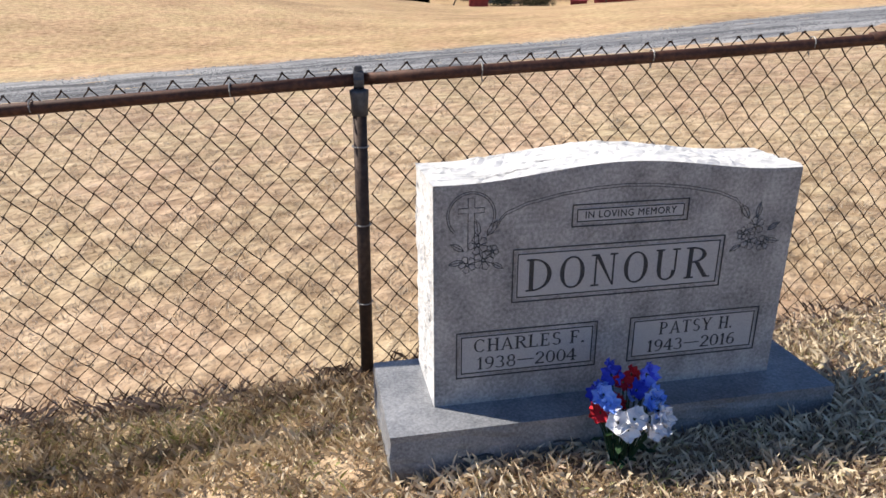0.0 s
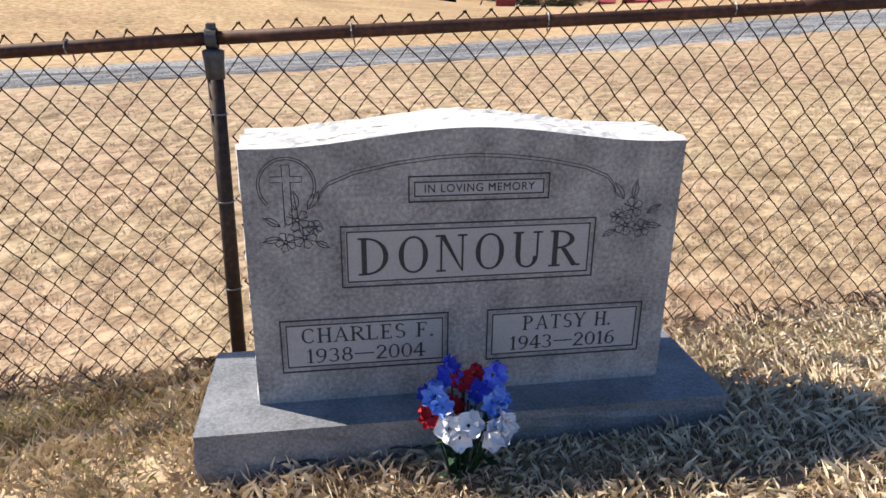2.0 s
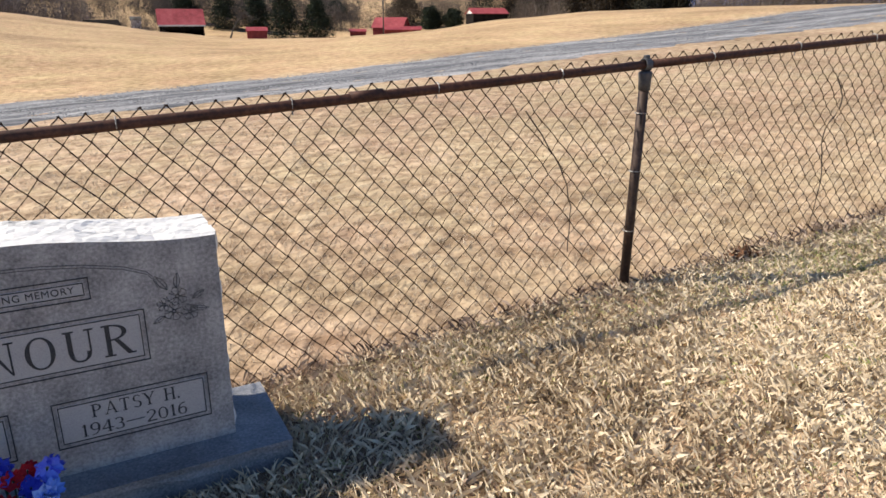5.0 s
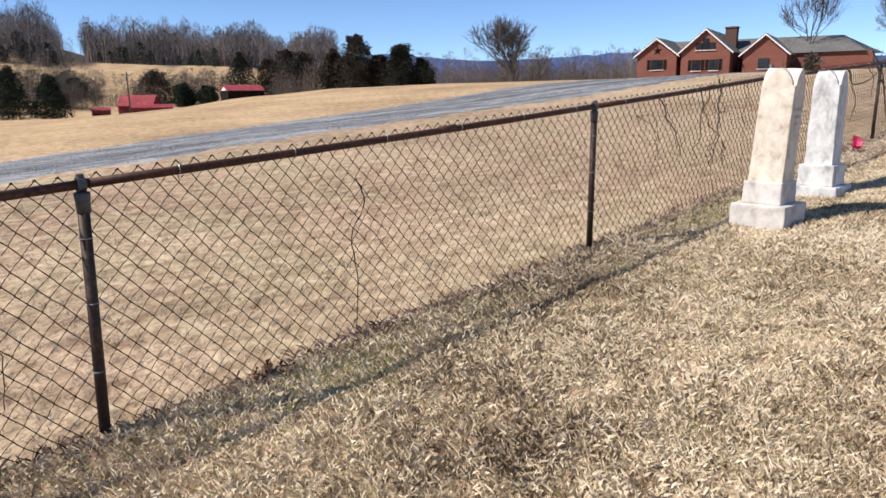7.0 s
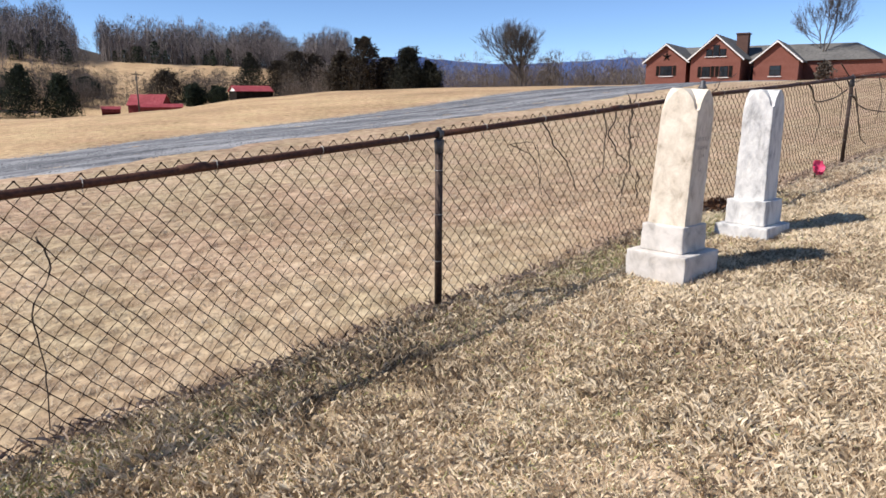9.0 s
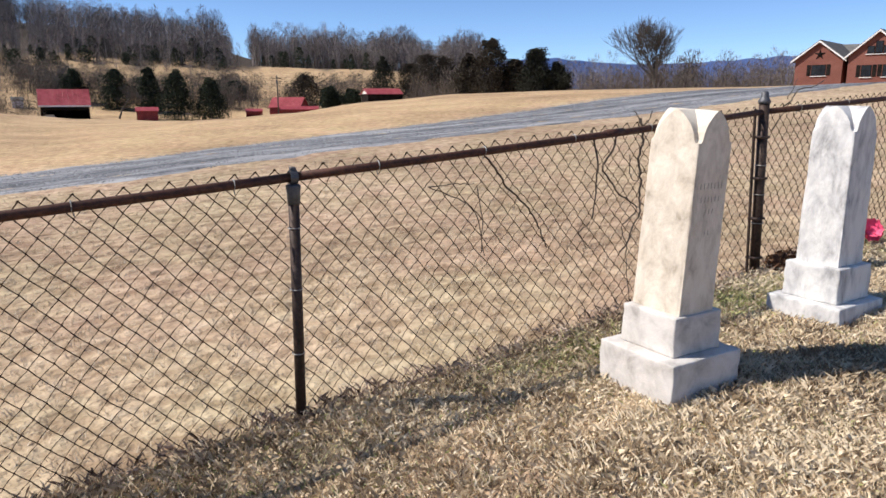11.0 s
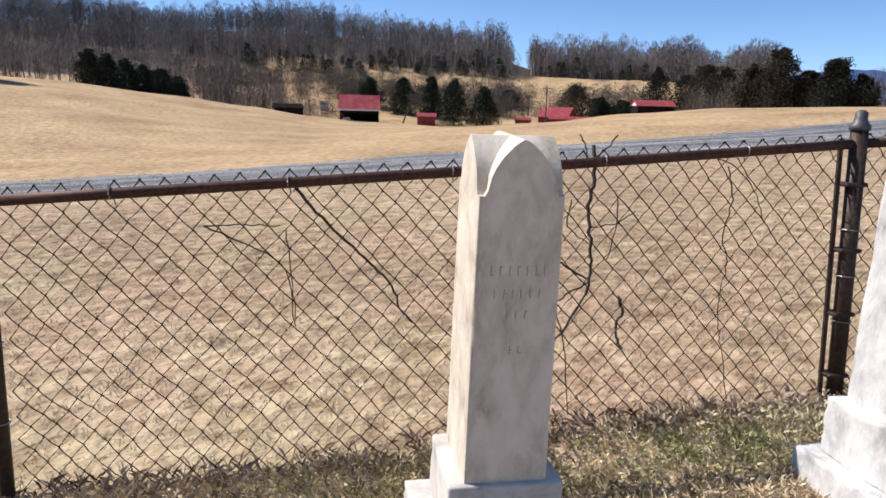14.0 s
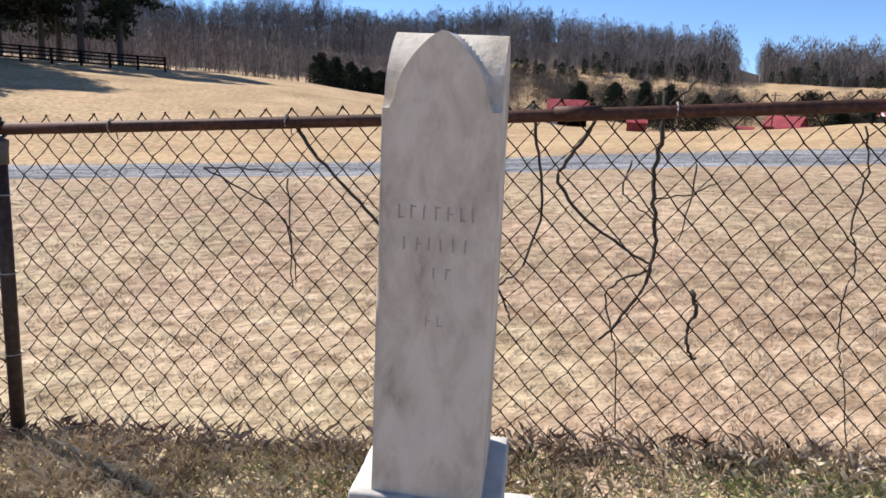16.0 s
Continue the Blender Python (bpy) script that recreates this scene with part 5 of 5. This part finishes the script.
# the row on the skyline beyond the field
for az, r, h, rad, form, m in ((26.8, 168, 10.4, 4.2, "egg", CEDAR_SHADED), (29.0, 170, 9.4, 3.4, "egg", CEDAR_BROWN), (30.4, 165, 11.4, 4.4, "egg", CEDAR_BROWN), (31.7, 168, 11.0, 4.2, "egg", CEDAR_BROWN),
                               (35.4, 120, 9.4, 3.0, "egg", CEDAR_BROWN), (33.6, 126, 7.4, 2.8, "egg", CEDAR_BROWN), (37.2, 120, 5.6, 2.4, "egg", CEDAR_BROWN), (38.9, 116, 6.8, 2.8, "egg", CEDAR_SHADED), (40.6, 116, 4.2, 2.0, "egg", CEDAR_SHADED)):
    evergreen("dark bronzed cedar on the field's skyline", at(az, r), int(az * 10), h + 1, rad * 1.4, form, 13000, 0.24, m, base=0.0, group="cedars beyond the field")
# dark clump behind the hill's shoulder
for az, r, h, rad in ((-16.2, 108, 6.6, 2.6), (-15.0, 110, 6.4, 2.8), (-13.8, 108, 6.0, 2.8), (-12.6, 110, 5.6, 2.8), (-11.4, 108, 5.4, 2.6), (-10.3, 110, 4.6, 2.4)):
    evergreen("dense dark evergreen bush behind the hill", at(az, r, -1.0), int(az * 10) + 900, h, rad, "egg", 8000, 0.19, CEDAR, group="evergreen clump")


def pine(place, seed, height, low):
    t = thing("pine_tree", "tall dark pine with bare lower trunk", "tree", "tall pines on the hill", place, seed * 71 % 360)
    r = random.Random(seed)
    put("trunk", mesh_of("trunk", *tube([(0, 0, -0.4), (0.1, 0.05, height * 0.5), (0, 0, height)], [0.36, 0.24, 0.05], 10), BARK), t)
    vs, fs, limbs, off = [], [], [], 0
    for k in range(34):
        z = height * (low + (1 - low) * (k + r.random()) / 34)
        a = r.uniform(0, 6.28)
        ln = (1.0 - (z / height) * 0.72) * r.uniform(4.4, 7.0)
        tip = Vector((math.cos(a) * ln, math.sin(a) * ln, z - 0.12 * ln))
        limbs.append(tube([(0, 0, z), tip * 0.5 + Vector((0, 0, z * 0.5 + 0.1)), tip], [0.08, 0.05, 0.02], 4))
        n = 260
        g = np.random.default_rng(seed * 100 + k)
        f = g.uniform(0.25, 1.05, n)[:, None]
        c = np.array([[0, 0, z]]) * (1 - f) + np.array([tip]) * f + g.normal(0, 0.55, (n, 3)) * [1, 1, 0.5]
        o, w = g.normal(0, 1, (n, 3)), g.normal(0, 1, (n, 3))
        s = g.uniform(0.32, 0.75, n)[:, None]
        vs.append(np.stack([c, c + o * s * 0.5, c + w * s * 0.4], 1).reshape(-1, 3))
        fs.append(np.arange(3 * n).reshape(-1, 3) + off)
        off += 3 * n
    put("limbs", mesh_of("limbs", *joined(limbs), BARK), t)
    put("crown", big_mesh("crown", np.concatenate(vs), np.concatenate(fs), CEDAR), t, label="dark green needle sprays")


for az, r, h, low in ((-30.5, 86, 19, 0.2), (-33.0, 82, 20, 0.3), (-35.5, 88, 18, 0.25), (-38.0, 82, 20, 0.26), (-41.5, 78, 19, 0.25), (-34.5, 97, 19, 0.2), (-40.0, 95, 20, 0.2), (-46, 74, 18, 0.18), (-52, 70, 18, 0.18), (-44, 86, 19, 0.2), (-58, 66, 18, 0.18), (-49, 80, 19, 0.2), (-43.5, 62, 18, 0.15), (-47.5, 57, 17, 0.15), (-42, 70, 19, 0.15), (-44.5, 66, 20, 0.2), (-46, 72, 19, 0.2), (-41.5, 64, 19, 0.3)):
    pine(at(az, r), int(-az * 10), h, low)

# single bare trees
bare_tree("wide bare hardwood tree on the field's skyline", at(48.3, 118), 21, 11.8, 0.4, 5, 0.26, 0.0075, split=3, scale_x=1.0, up=0.4, stem=0.1)
bare_tree("bare tree behind the brick house", (97.5, 29.7, 4.0), 8, 13.0, 0.28, 5, 0.16, 0.011, up=0.6, stem=0.2)
bare_tree("bare tree beyond the brick house", (92.0, 19.0, 4.0), 11, 9.5, 0.32, 5, 0.13, 0.011, up=0.5, stem=0.2)
bare_tree("grey bare tree beside the barn", at(6.9, 170), 5, 8.0, 0.8, 4, 0.22, 0.03)
bare_tree("grey bare tree by the hillside", at(-6.5, 175), 14, 9.0, 0.8, 4, 0.24, 0.035)


# ---- far woods and brush, uncountable ----
def wood_proto(seed, crown_low=0.22, twigs=150, wide=0.21, thick=0.0065):
    """A unit-high bare tree of trunk, limbs and twig slivers."""
    r = np.random.default_rng(seed)
    tris = []

    def sliver(a, b, w):
        d = b - a
        s = np.cross(d, r.normal(0, 1, 3))
        s = s / (np.linalg.norm(s) + 1e-9) * w
        tris.append((a - s, a + s, b))

    for _ in range(3):
        sliver(np.array([r.normal(0, 0.05), r.normal(0, 0.05), -0.03]), np.array([r.normal(0, 0.05), r.normal(0, 0.05), 0.9]), 0.011)
    for _ in range(twigs):
        h = r.uniform(crown_low, 0.95)
        a = r.uniform(0, 6.28)
        env = wide * math.sin(math.pi * min(1, (h - crown_low) / (1.0 - crown_low) * 0.8 + 0.18))
        rr = env * math.sqrt(r.uniform(0, 1))
        p = np.array([rr * math.cos(a), rr * math.sin(a), h])
        d = np.array([math.cos(a) * 0.3, math.sin(a) * 0.3, 1.0]) + r.normal(0, 0.2, 3)
        d /= np.linalg.norm(d)
        sliver(p, p + d * r.uniform(0.05, 0.12), thick * r.uniform(0.35, 1.0))
    for _ in range(9):
        h = r.uniform(crown_low * 0.8, 0.7)
        a = r.uniform(0, 6.28)
        sliver(np.array([0, 0, h]), np.array([wide * 0.9 * math.cos(a), wide * 0.9 * math.sin(a), h + r.uniform(0.12, 0.3)]), 0.005)
    return np.array(tris)


def plant(name, label, category, places, heights, protos, material, widen=1.0):
    allv = []
    a = rng.uniform(0, 6.28, len(places))
    places = np.asarray(places)
    heights = heights * (0.92 + 0.16 * np.sin(places[:, 0] / 23 + places[:, 1] / 31) + 0.14 * np.sin(places[:, 0] / 7.3 - places[:, 1] / 11))
    for k, (p, h) in enumerate(zip(places, heights)):
        v = protos[k % len(protos)].reshape(-1, 3)
        c, s = math.cos(a[k]), math.sin(a[k])
        q = np.stack([(v[:, 0] * c - v[:, 1] * s) * h * widen, (v[:, 0] * s + v[:, 1] * c) * h * widen, v[:, 2] * h], -1) + p
        allv.append(q)
    v = np.concatenate(allv)
    tagged(put(name, big_mesh(name, v, np.arange(len(v)).reshape(-1, 3), material)), label, category, kind="stuff")


def spread_over(n, az0, az1, r0, r1):
    az = np.radians(rng.uniform(az0, az1, n))
    r = np.sqrt(rng.uniform(r0 ** 2, r1 ** 2, n))
    x, y = CX + r * np.sin(az), CY + r * np.cos(az)
    return np.stack([x, y, land(x, y) - 0.3], -1)


PROTOS = [wood_proto(k) for k in range(8)]
BUSHES = [wood_proto(40 + k, 0.03, 300, 0.5, 0.009) for k in range(5)]
p = spread_over(2300, -46, 15.5, 305, 470)
plant("woods", "grey-brown bare winter woods on the hill", "woods", p, rng.uniform(9, 18, len(p)), PROTOS, WOOD_FAR)
p = spread_over(600, -46, 14.8, 445, 480)
plant("woods", "bare trees along the hill's skyline", "woods", p, rng.uniform(12, 22, len(p)), PROTOS, WOOD_FAR)
p = spread_over(800, 17.0, 35, 335, 410)
plant("woods", "bare trees along the lower ridge", "woods", p, rng.uniform(12, 22, len(p)), PROTOS, WOOD_FAR)
p = spread_over(650, -46, -6, 150, 318)
plant("woods", "bare trees behind the hill's shoulder", "woods", p, rng.uniform(8, 13, len(p)), PROTOS, WOOD_FAR)
p = spread_over(330, 30, 66, 170, 300)
plant("woods", "bare trees in the hollow beyond the field", "woods", p, rng.uniform(8, 13, len(p)), PROTOS, WOOD_FAR)
p = np.concatenate([spread_over(380, -9, 4, 188, 300), spread_over(330, 2, 17, 186, 222), spread_over(90, -8, 2.5, 158, 186), spread_over(160, 4, 16, 235, 325), spread_over(170, 14, 27, 182, 235), spread_over(360, 29, 66, 122, 175), spread_over(120, 66, 84, 130, 190), spread_over(150, 17, 36, 332, 352)])
plant("brush", "grey-brown leafless brush on the slopes", "bushes", p, rng.uniform(2.5, 6.5, len(p)), BUSHES, BRUSH)
p = np.concatenate([spread_over(110, -9, 16, 285, 330), spread_over(46, -9, -2.5, 152, 182)])
plant("woods", "bare trees at the lower edge of the hill woods", "woods", p, rng.uniform(8, 12, len(p)), PROTOS, WOOD_FAR)
p = np.concatenate([spread_over(60, 2, 15, 300, 325), spread_over(40, -10, 4, 270, 320), spread_over(12, 16, 30, 322, 335)])
cv = [needle_crown(500 + k, 1.0, 0.36, 420, "egg", 0.065)[0] for k in range(4)]
plant("evergreen_scrub", "dark evergreen scrub at the edge of the woods", "bushes", p, rng.uniform(4, 9, len(p)), cv, CEDAR)


# ---- farm buildings ----
def gable_building(name, label, place, turn, w, d, eave, ridge, wall_m, roof_m, over=0.35, open_front=False, trim=None, posts=0):
    t = thing(name, label, "building", "farm buildings in the valley", place, turn)
    bm = bmesh.new()
    th = 0.18
    for q in ((-w / 2, w / 2, d / 2 - th, d / 2), (-w / 2, -w / 2 + th, -d / 2, d / 2 - th), (w / 2 - th, w / 2, -d / 2, d / 2 - th)):
        box_bm(q[0], q[1], q[2], q[3], -1.0, eave, bm=bm)
    if not open_front:
        box_bm(-w / 2 + th, w / 2 - th, -d / 2, -d / 2 + th, -1.0, eave, bm=bm)
    else:
        box_bm(-w / 2 + th, w / 2 - th, -d / 2 + 0.1, -d / 2 + th, eave * 0.62, eave, bm=bm)
    part("wall", bm, wall_m, t)
    for s in (-1, 1):
        x = s * (w / 2 - 0.09)
        v = [(x - 0.08, -d / 2, eave), (x - 0.08, d / 2, eave), (x - 0.08, 0, ridge), (x + 0.08, -d / 2, eave), (x + 0.08, d / 2, eave), (x + 0.08, 0, ridge)]
        put("gable", mesh_of("gable", v, [(0, 1, 2), (3, 5, 4), (0, 3, 4, 1), (1, 4, 5, 2), (2, 5, 3, 0)], trim or wall_m), t)
        sl = (ridge - eave) / (d / 2)
        y0, y1 = s * (d / 2 + over), 0.0
        z0, z1 = ridge - sl * (d / 2 + over), ridge
        x0, x1 = -w / 2 - over, w / 2 + over
        v = [(x0, y0, z0), (x1, y0, z0), (x1, y1, z1), (x0, y1, z1), (x0, y0, z0 + 0.12), (x1, y0, z0 + 0.12), (x1, y1, z1 + 0.12), (x0, y1, z1 + 0.12)]
        put("roof", mesh_of("roof", v, [(0, 1, 2, 3), (7, 6, 5, 4), (0, 4, 5, 1), (1, 5, 6, 2), (2, 6, 7, 3), (3, 7, 4, 0)], roof_m), t, label="faded red sheet roof" if roof_m is RED_ROOF else "")
        seam = []
        for k in range(int(w / 0.9) + 1):
            x = x0 + 0.1 + k * 0.9
            if x < x1:
                seam.append(tube([(x, y0, z0 + 0.13), (x, y1, z1 + 0.13)], 0.025, 4))
        put("seams", mesh_of("seams", *joined(seam), roof_m), t)
    for k in range(posts):
        x = -w / 2 + 0.2 + (w - 0.4) * k / max(1, posts - 1)
        part("post", box_bm(x - 0.1, x + 0.1, -d / 2 - 0.02, -d / 2 + 0.1 - 0.004, -1.0, eave - 0.02), trim or wall_m, t)
    return t


def facing(az, extra=0.0):
    return -az + extra


# red-roofed barn, open at the front
b = gable_building("barn", "dark wooden barn under a red roof, open front", at(3.4, 166, 0.0), facing(3.4), 8.8, 8.0, 2.9, 5.9, DARK_BOARD, RED_ROOF, open_front=True, posts=3)
part("eave_band", box_bm(-4.7, 4.7, -4.42, -4.36, 2.45, 2.75), WHITE_PAINT, b, "weathered pale eave board")
part("straw_heap", box_bm(-4.2, -1.6, -4.3, -2.6, -0.6, 0.9, 0.5, 3), STRAW_FIELD, b, "pale heap of straw in the opening")
gable_building("shed", "small dark shed under a red roof", at(8.8, 164), facing(8.8), 4.2, 3.4, 2.0, 2.7, RED_WALL, RED_ROOF, 0.2)
gable_building("shed", "black weathered low shed half behind the field", at(-2.2, 150), facing(-2.2, 8), 5.6, 4.0, 2.0, 2.8, DARK_BOARD, DARK_BOARD, 0.2)
gable_building("farm_house", "red wooden farm building with red roof", at(19.3, 170), facing(19.3, -20), 7.2, 6.0, 2.2, 4.3, RED_WALL, RED_ROOF, 0.3)
gable_building("lean_to", "low red shed beside the farm building", at(16.6, 166), facing(16.6), 3.6, 3.0, 1.7, 2.2, RED_WALL, RED_ROOF, 0.15, open_front=True)
gable_building("porch", "low porch under a pale red roof", at(20.1, 163), facing(20.1), 8.2, 3.0, 1.5, 2.1, RED_WALL, RED_ROOF, 0.2, open_front=True, posts=4)
gable_building("shed", "white-ended shed under a red roof beyond the field", at(26.6, 148, 0.7), facing(26.6, 18), 7.4, 4.6, 1.9, 2.9, DARK_BOARD, RED_ROOF, 0.25, trim=WHITE_PAINT)
gable_building("shed", "small white shed behind the barn", at(0.6, 186, 0.3), facing(0.6), 2.2, 2.2, 1.4, 2.0, WHITE_PAINT, SHINGLE, 0.2)


def make_pole():
    x, y, z = at(18.4, 150)
    t = thing("utility_pole", "grey wooden utility pole with a crossarm", "utility pole", at=(x, y, z), turn=-19)
    put("pole", mesh_of("pole", *tube([(0, 0, -0.5), (0, 0, 9.0)], [0.17, 0.11], 10), BARK, True), t)
    part("crossarm", box_bm(-0.9, 0.9, -0.18, -0.115, 8.3, 8.42, 0.01), BARK, t)
    put("transformer", mesh_of("transformer", *tube([(0.0, -0.32, 7.2), (0.0, -0.32, 8.0)], 0.18, 12), GALV), t)


make_pole()


def make_rail_fence():
    t = thing("board_fence", "dark four-rail board fence on the hilltop", "fence")
    pts = [at(a, r) for a, r in zip(np.linspace(-44, -27.4, 10), np.linspace(68, 75, 10))]
    for x, y, z in pts:
        part("post", box_bm(x - 0.08, x + 0.08, y - 0.08, y + 0.08, z - 0.3, z + 1.4), DARK_BOARD, t)
    for (x0, y0, z0), (x1, y1, z1) in zip(pts[:-1], pts[1:]):
        for h in (0.35, 0.7, 1.02, 1.3):
            a, b = Vector((x0, y0, z0 + h)), Vector((x1, y1, z1 + h))
            n = Vector((y0 - y1, x1 - x0, 0)).normalized() * 0.03
            u = Vector((0, 0, 0.07))
            a, b = a - n * 4, b - n * 4
            v = [a - n - u, b - n - u, b + n - u, a + n - u, a - n + u, b - n + u, b + n + u, a + n + u]
            put("board", mesh_of("board", v, [(0, 1, 2, 3), (7, 6, 5, 4), (0, 4, 5, 1), (1, 5, 6, 2), (2, 6, 7, 3), (3, 7, 4, 0)], DARK_BOARD), t)


make_rail_fence()


# ---- brick house ----
def make_house():
    HX, HY = 4.1 + 95 * math.sin(radians(65)), -3.3 + 95 * math.cos(radians(65))
    t = thing("brick_house", "red brick house with three gables and grey shingle roofs", "house", at=(HX, HY, 3.75), turn=-76)

    def window(u, v, w, h, y, trim=WHITE_PAINT, cols=2, rows=2, shutters=False):
        f = part("window", box_bm(u - w / 2 - 0.03, u + w / 2 + 0.03, y - 0.05, y + 0.05, v - 0.03, v + h + 0.03), trim, t, "dark window with a white sill")
        for i in range(cols):
            for j in range(rows):
                a, b = u - w / 2 + w * i / cols + 0.02, u - w / 2 + w * (i + 1) / cols - 0.02
                c, d = v + h * j / rows + 0.03, v + h * (j + 1) / rows - 0.03
                part("pane", box_bm(a, b, y - 0.062, y - 0.045, c, d), GLASS, f)
        part("sill", box_bm(u - w / 2 - 0.15, u + w / 2 + 0.15, y - 0.14, y - 0.055, v - 0.16, v - 0.085), WHITE_PAINT, f)
        if shutters:
            for s in (-1, 1):
                x = u + s * (w / 2 + 0.32)
                part("shutter", box_bm(x - 0.2, x + 0.2, y - 0.045, y + 0.02, v - 0.05, v + h + 0.05), DARK_BOARD, f, "dark shutter")

    def wing(u0, u1, eave, peak, y0, y1, lift=0.0):
        """A gabled wing whose gable faces the road."""
        c = (u0 + u1) / 2
        v = [(u0, y0, -1), (u1, y0, -1), (u1, y0, eave), (c, y0, peak), (u0, y0, eave)]
        v += [(x, y1, z) for x, y, z in v]
        put("wall", mesh_of("wall", v, [(0, 1, 2, 3, 4), (9, 8, 7, 6, 5), (1, 6, 7, 2), (5, 0, 4, 9), (0, 5, 6, 1)], BRICK), t)
        for s in (-1, 1):
            e = u0 if s < 0 else u1
            sl = (peak - eave) / (c - u0)
            ex, ez = e + s * 0.45, eave - sl * 0.45
            q = [(ex, y0 - 0.35, ez), (c, y0 - 0.35, peak), (c, y1, peak), (ex, y1, ez)]
            q += [(x, y, z + 0.16) for x, y, z in q]
            fsx = [(0, 1, 2, 3), (7, 6, 5, 4), (0, 4, 5, 1), (1, 5, 6, 2), (2, 6, 7, 3), (3, 7, 4, 0)]
            put("roof", mesh_of("roof", q, fsx, SHINGLE), t)
            q = [(ex, y0 - 0.42, ez - 0.12), (c, y0 - 0.42, peak - 0.12), (c, y0 - 0.36, peak - 0.12), (ex, y0 - 0.36, ez - 0.12)]
            q += [(x, y, z + 0.2) for x, y, z in q]
            put("bargeboard", mesh_of("bargeboard", q, fsx, WHITE_PAINT), t, label="white bargeboard")

    wing(-10.8, -5.7, 3.05, 5.0, 0, 12)
    wing(-4.9, 0.95, 3.2, 5.75, -1.0, 14)
    wing(2.3, 7.2, 2.75, 4.85, 0, 14)
    # long cross roof joining the wings, hipped at its end
    z, e = 4.9, 2.7
    v = [(-9, 4, e), (15.2, 4, e), (17, 13, e), (-9, 13, e), (-9, 8.5, 5.1), (12.5, 8.5, z)]
    put("roof", mesh_of("roof", v, [(0, 1, 5, 4), (1, 2, 5), (2, 3, 4, 5), (3, 0, 4), (3, 2, 1, 0)], SHINGLE), t, label="grey shingle cross roof")
    part("wall", box_bm(-8.6, 16.0, 4.4, 12.6, -1, e - 0.02), BRICK, t)
    ch = part("chimney", box_bm(-0.9, 0.5, 5.2, 6.6, 3.5, 6.25), DARK_BRICK, t, "square brick chimney")
    part("chimney_cap", box_bm(-1.0, 0.6, 5.1, 6.7, 6.252, 6.42), DARK_BRICK, ch)
    window(-8.2, 1.15, 1.5, 1.15, 0, trim=DARK_BOARD, shutters=True, cols=3)
    window(-3.0, 0.85, 0.95, 1.2, -1.0, trim=DARK_BOARD, shutters=True)
    window(-0.9, 0.85, 0.95, 1.2, -1.0, trim=DARK_BOARD, shutters=True)
    for u, h in ((-2.75, 0.75), (-1.95, 1.25), (-1.15, 0.75)):
        window(u, 3.35, 0.68, h, -1.0, trim=DARK_BOARD, cols=1, rows=1)
    window(4.7, 0.9, 1.2, 1.1, 0, trim=DARK_BOARD, cols=2)
    window(1.7, 0.2, 0.8, 2.0, 4.4, trim=DARK_BOARD, cols=1)
    star = []
    for k in range(5):
        a = math.pi / 2 + k * 2 * math.pi / 5
        star.append(tube([(-8.2, -0.04, 3.5), (-8.2 + 0.6 * math.cos(a), -0.04, 3.5 + 0.6 * math.sin(a))], [0.16, 0.02], 4))
    put("barn_star", mesh_of("barn_star", *joined(star), DARK_BOARD), t, label="dark metal star on the gable")
    put("shrub", big_mesh("shrub", *needle_crown(77, 2.8, 1.5, 900, "egg", 0.3), BRUSH), t, pose(9.8, 2.2, -0.2), "leafless brown shrub against the wall")


make_house()


# ---- mountains at the horizon ----
def make_mountains():
    n, R = 260, 3600
    az = np.linspace(-60, 95, n)
    el = np.interp(az, [-60, 20, 33, 36.5, 40, 43.7, 47, 51.5, 55, 58, 64, 72, 80, 95], [3, 3, 3.0, 3.55, 3.95, 3.5, 3.2, 3.25, 3.45, 3.65, 3.3, 2.7, 2.6, 2.5])
    el = el + 0.04 * np.sin(az * 3.1) + 0.03 * np.sin(az * 7.7) + 0.02 * np.sin(az * 17)
    vs, fs = [], []
    for i in range(n):
        for k in range(7):
            f = k / 6
            r = R + 500 * f
            h = -60 + (R * math.tan(radians(el[i])) + 60) * math.sin(f * math.pi / 2) * (1 + 0.0 * i)
            r += 60 * math.sin(az[i] * 2.3 + 3 * f) * (1 - f)
            vs.append((CX + r * math.sin(radians(az[i])), CY + r * math.cos(radians(az[i])), h))
    for i in range(n - 1):
        for k in range(6):
            a = i * 7 + k
            fs.append((a, a + 7, a + 8, a + 1))
    tagged(put("mountains", mesh_of("mountains", vs, fs, MOUNTAIN, True)), "mountain ridge on the horizon, blue haze put into its colour", "mountains", kind="structure")


make_mountains()
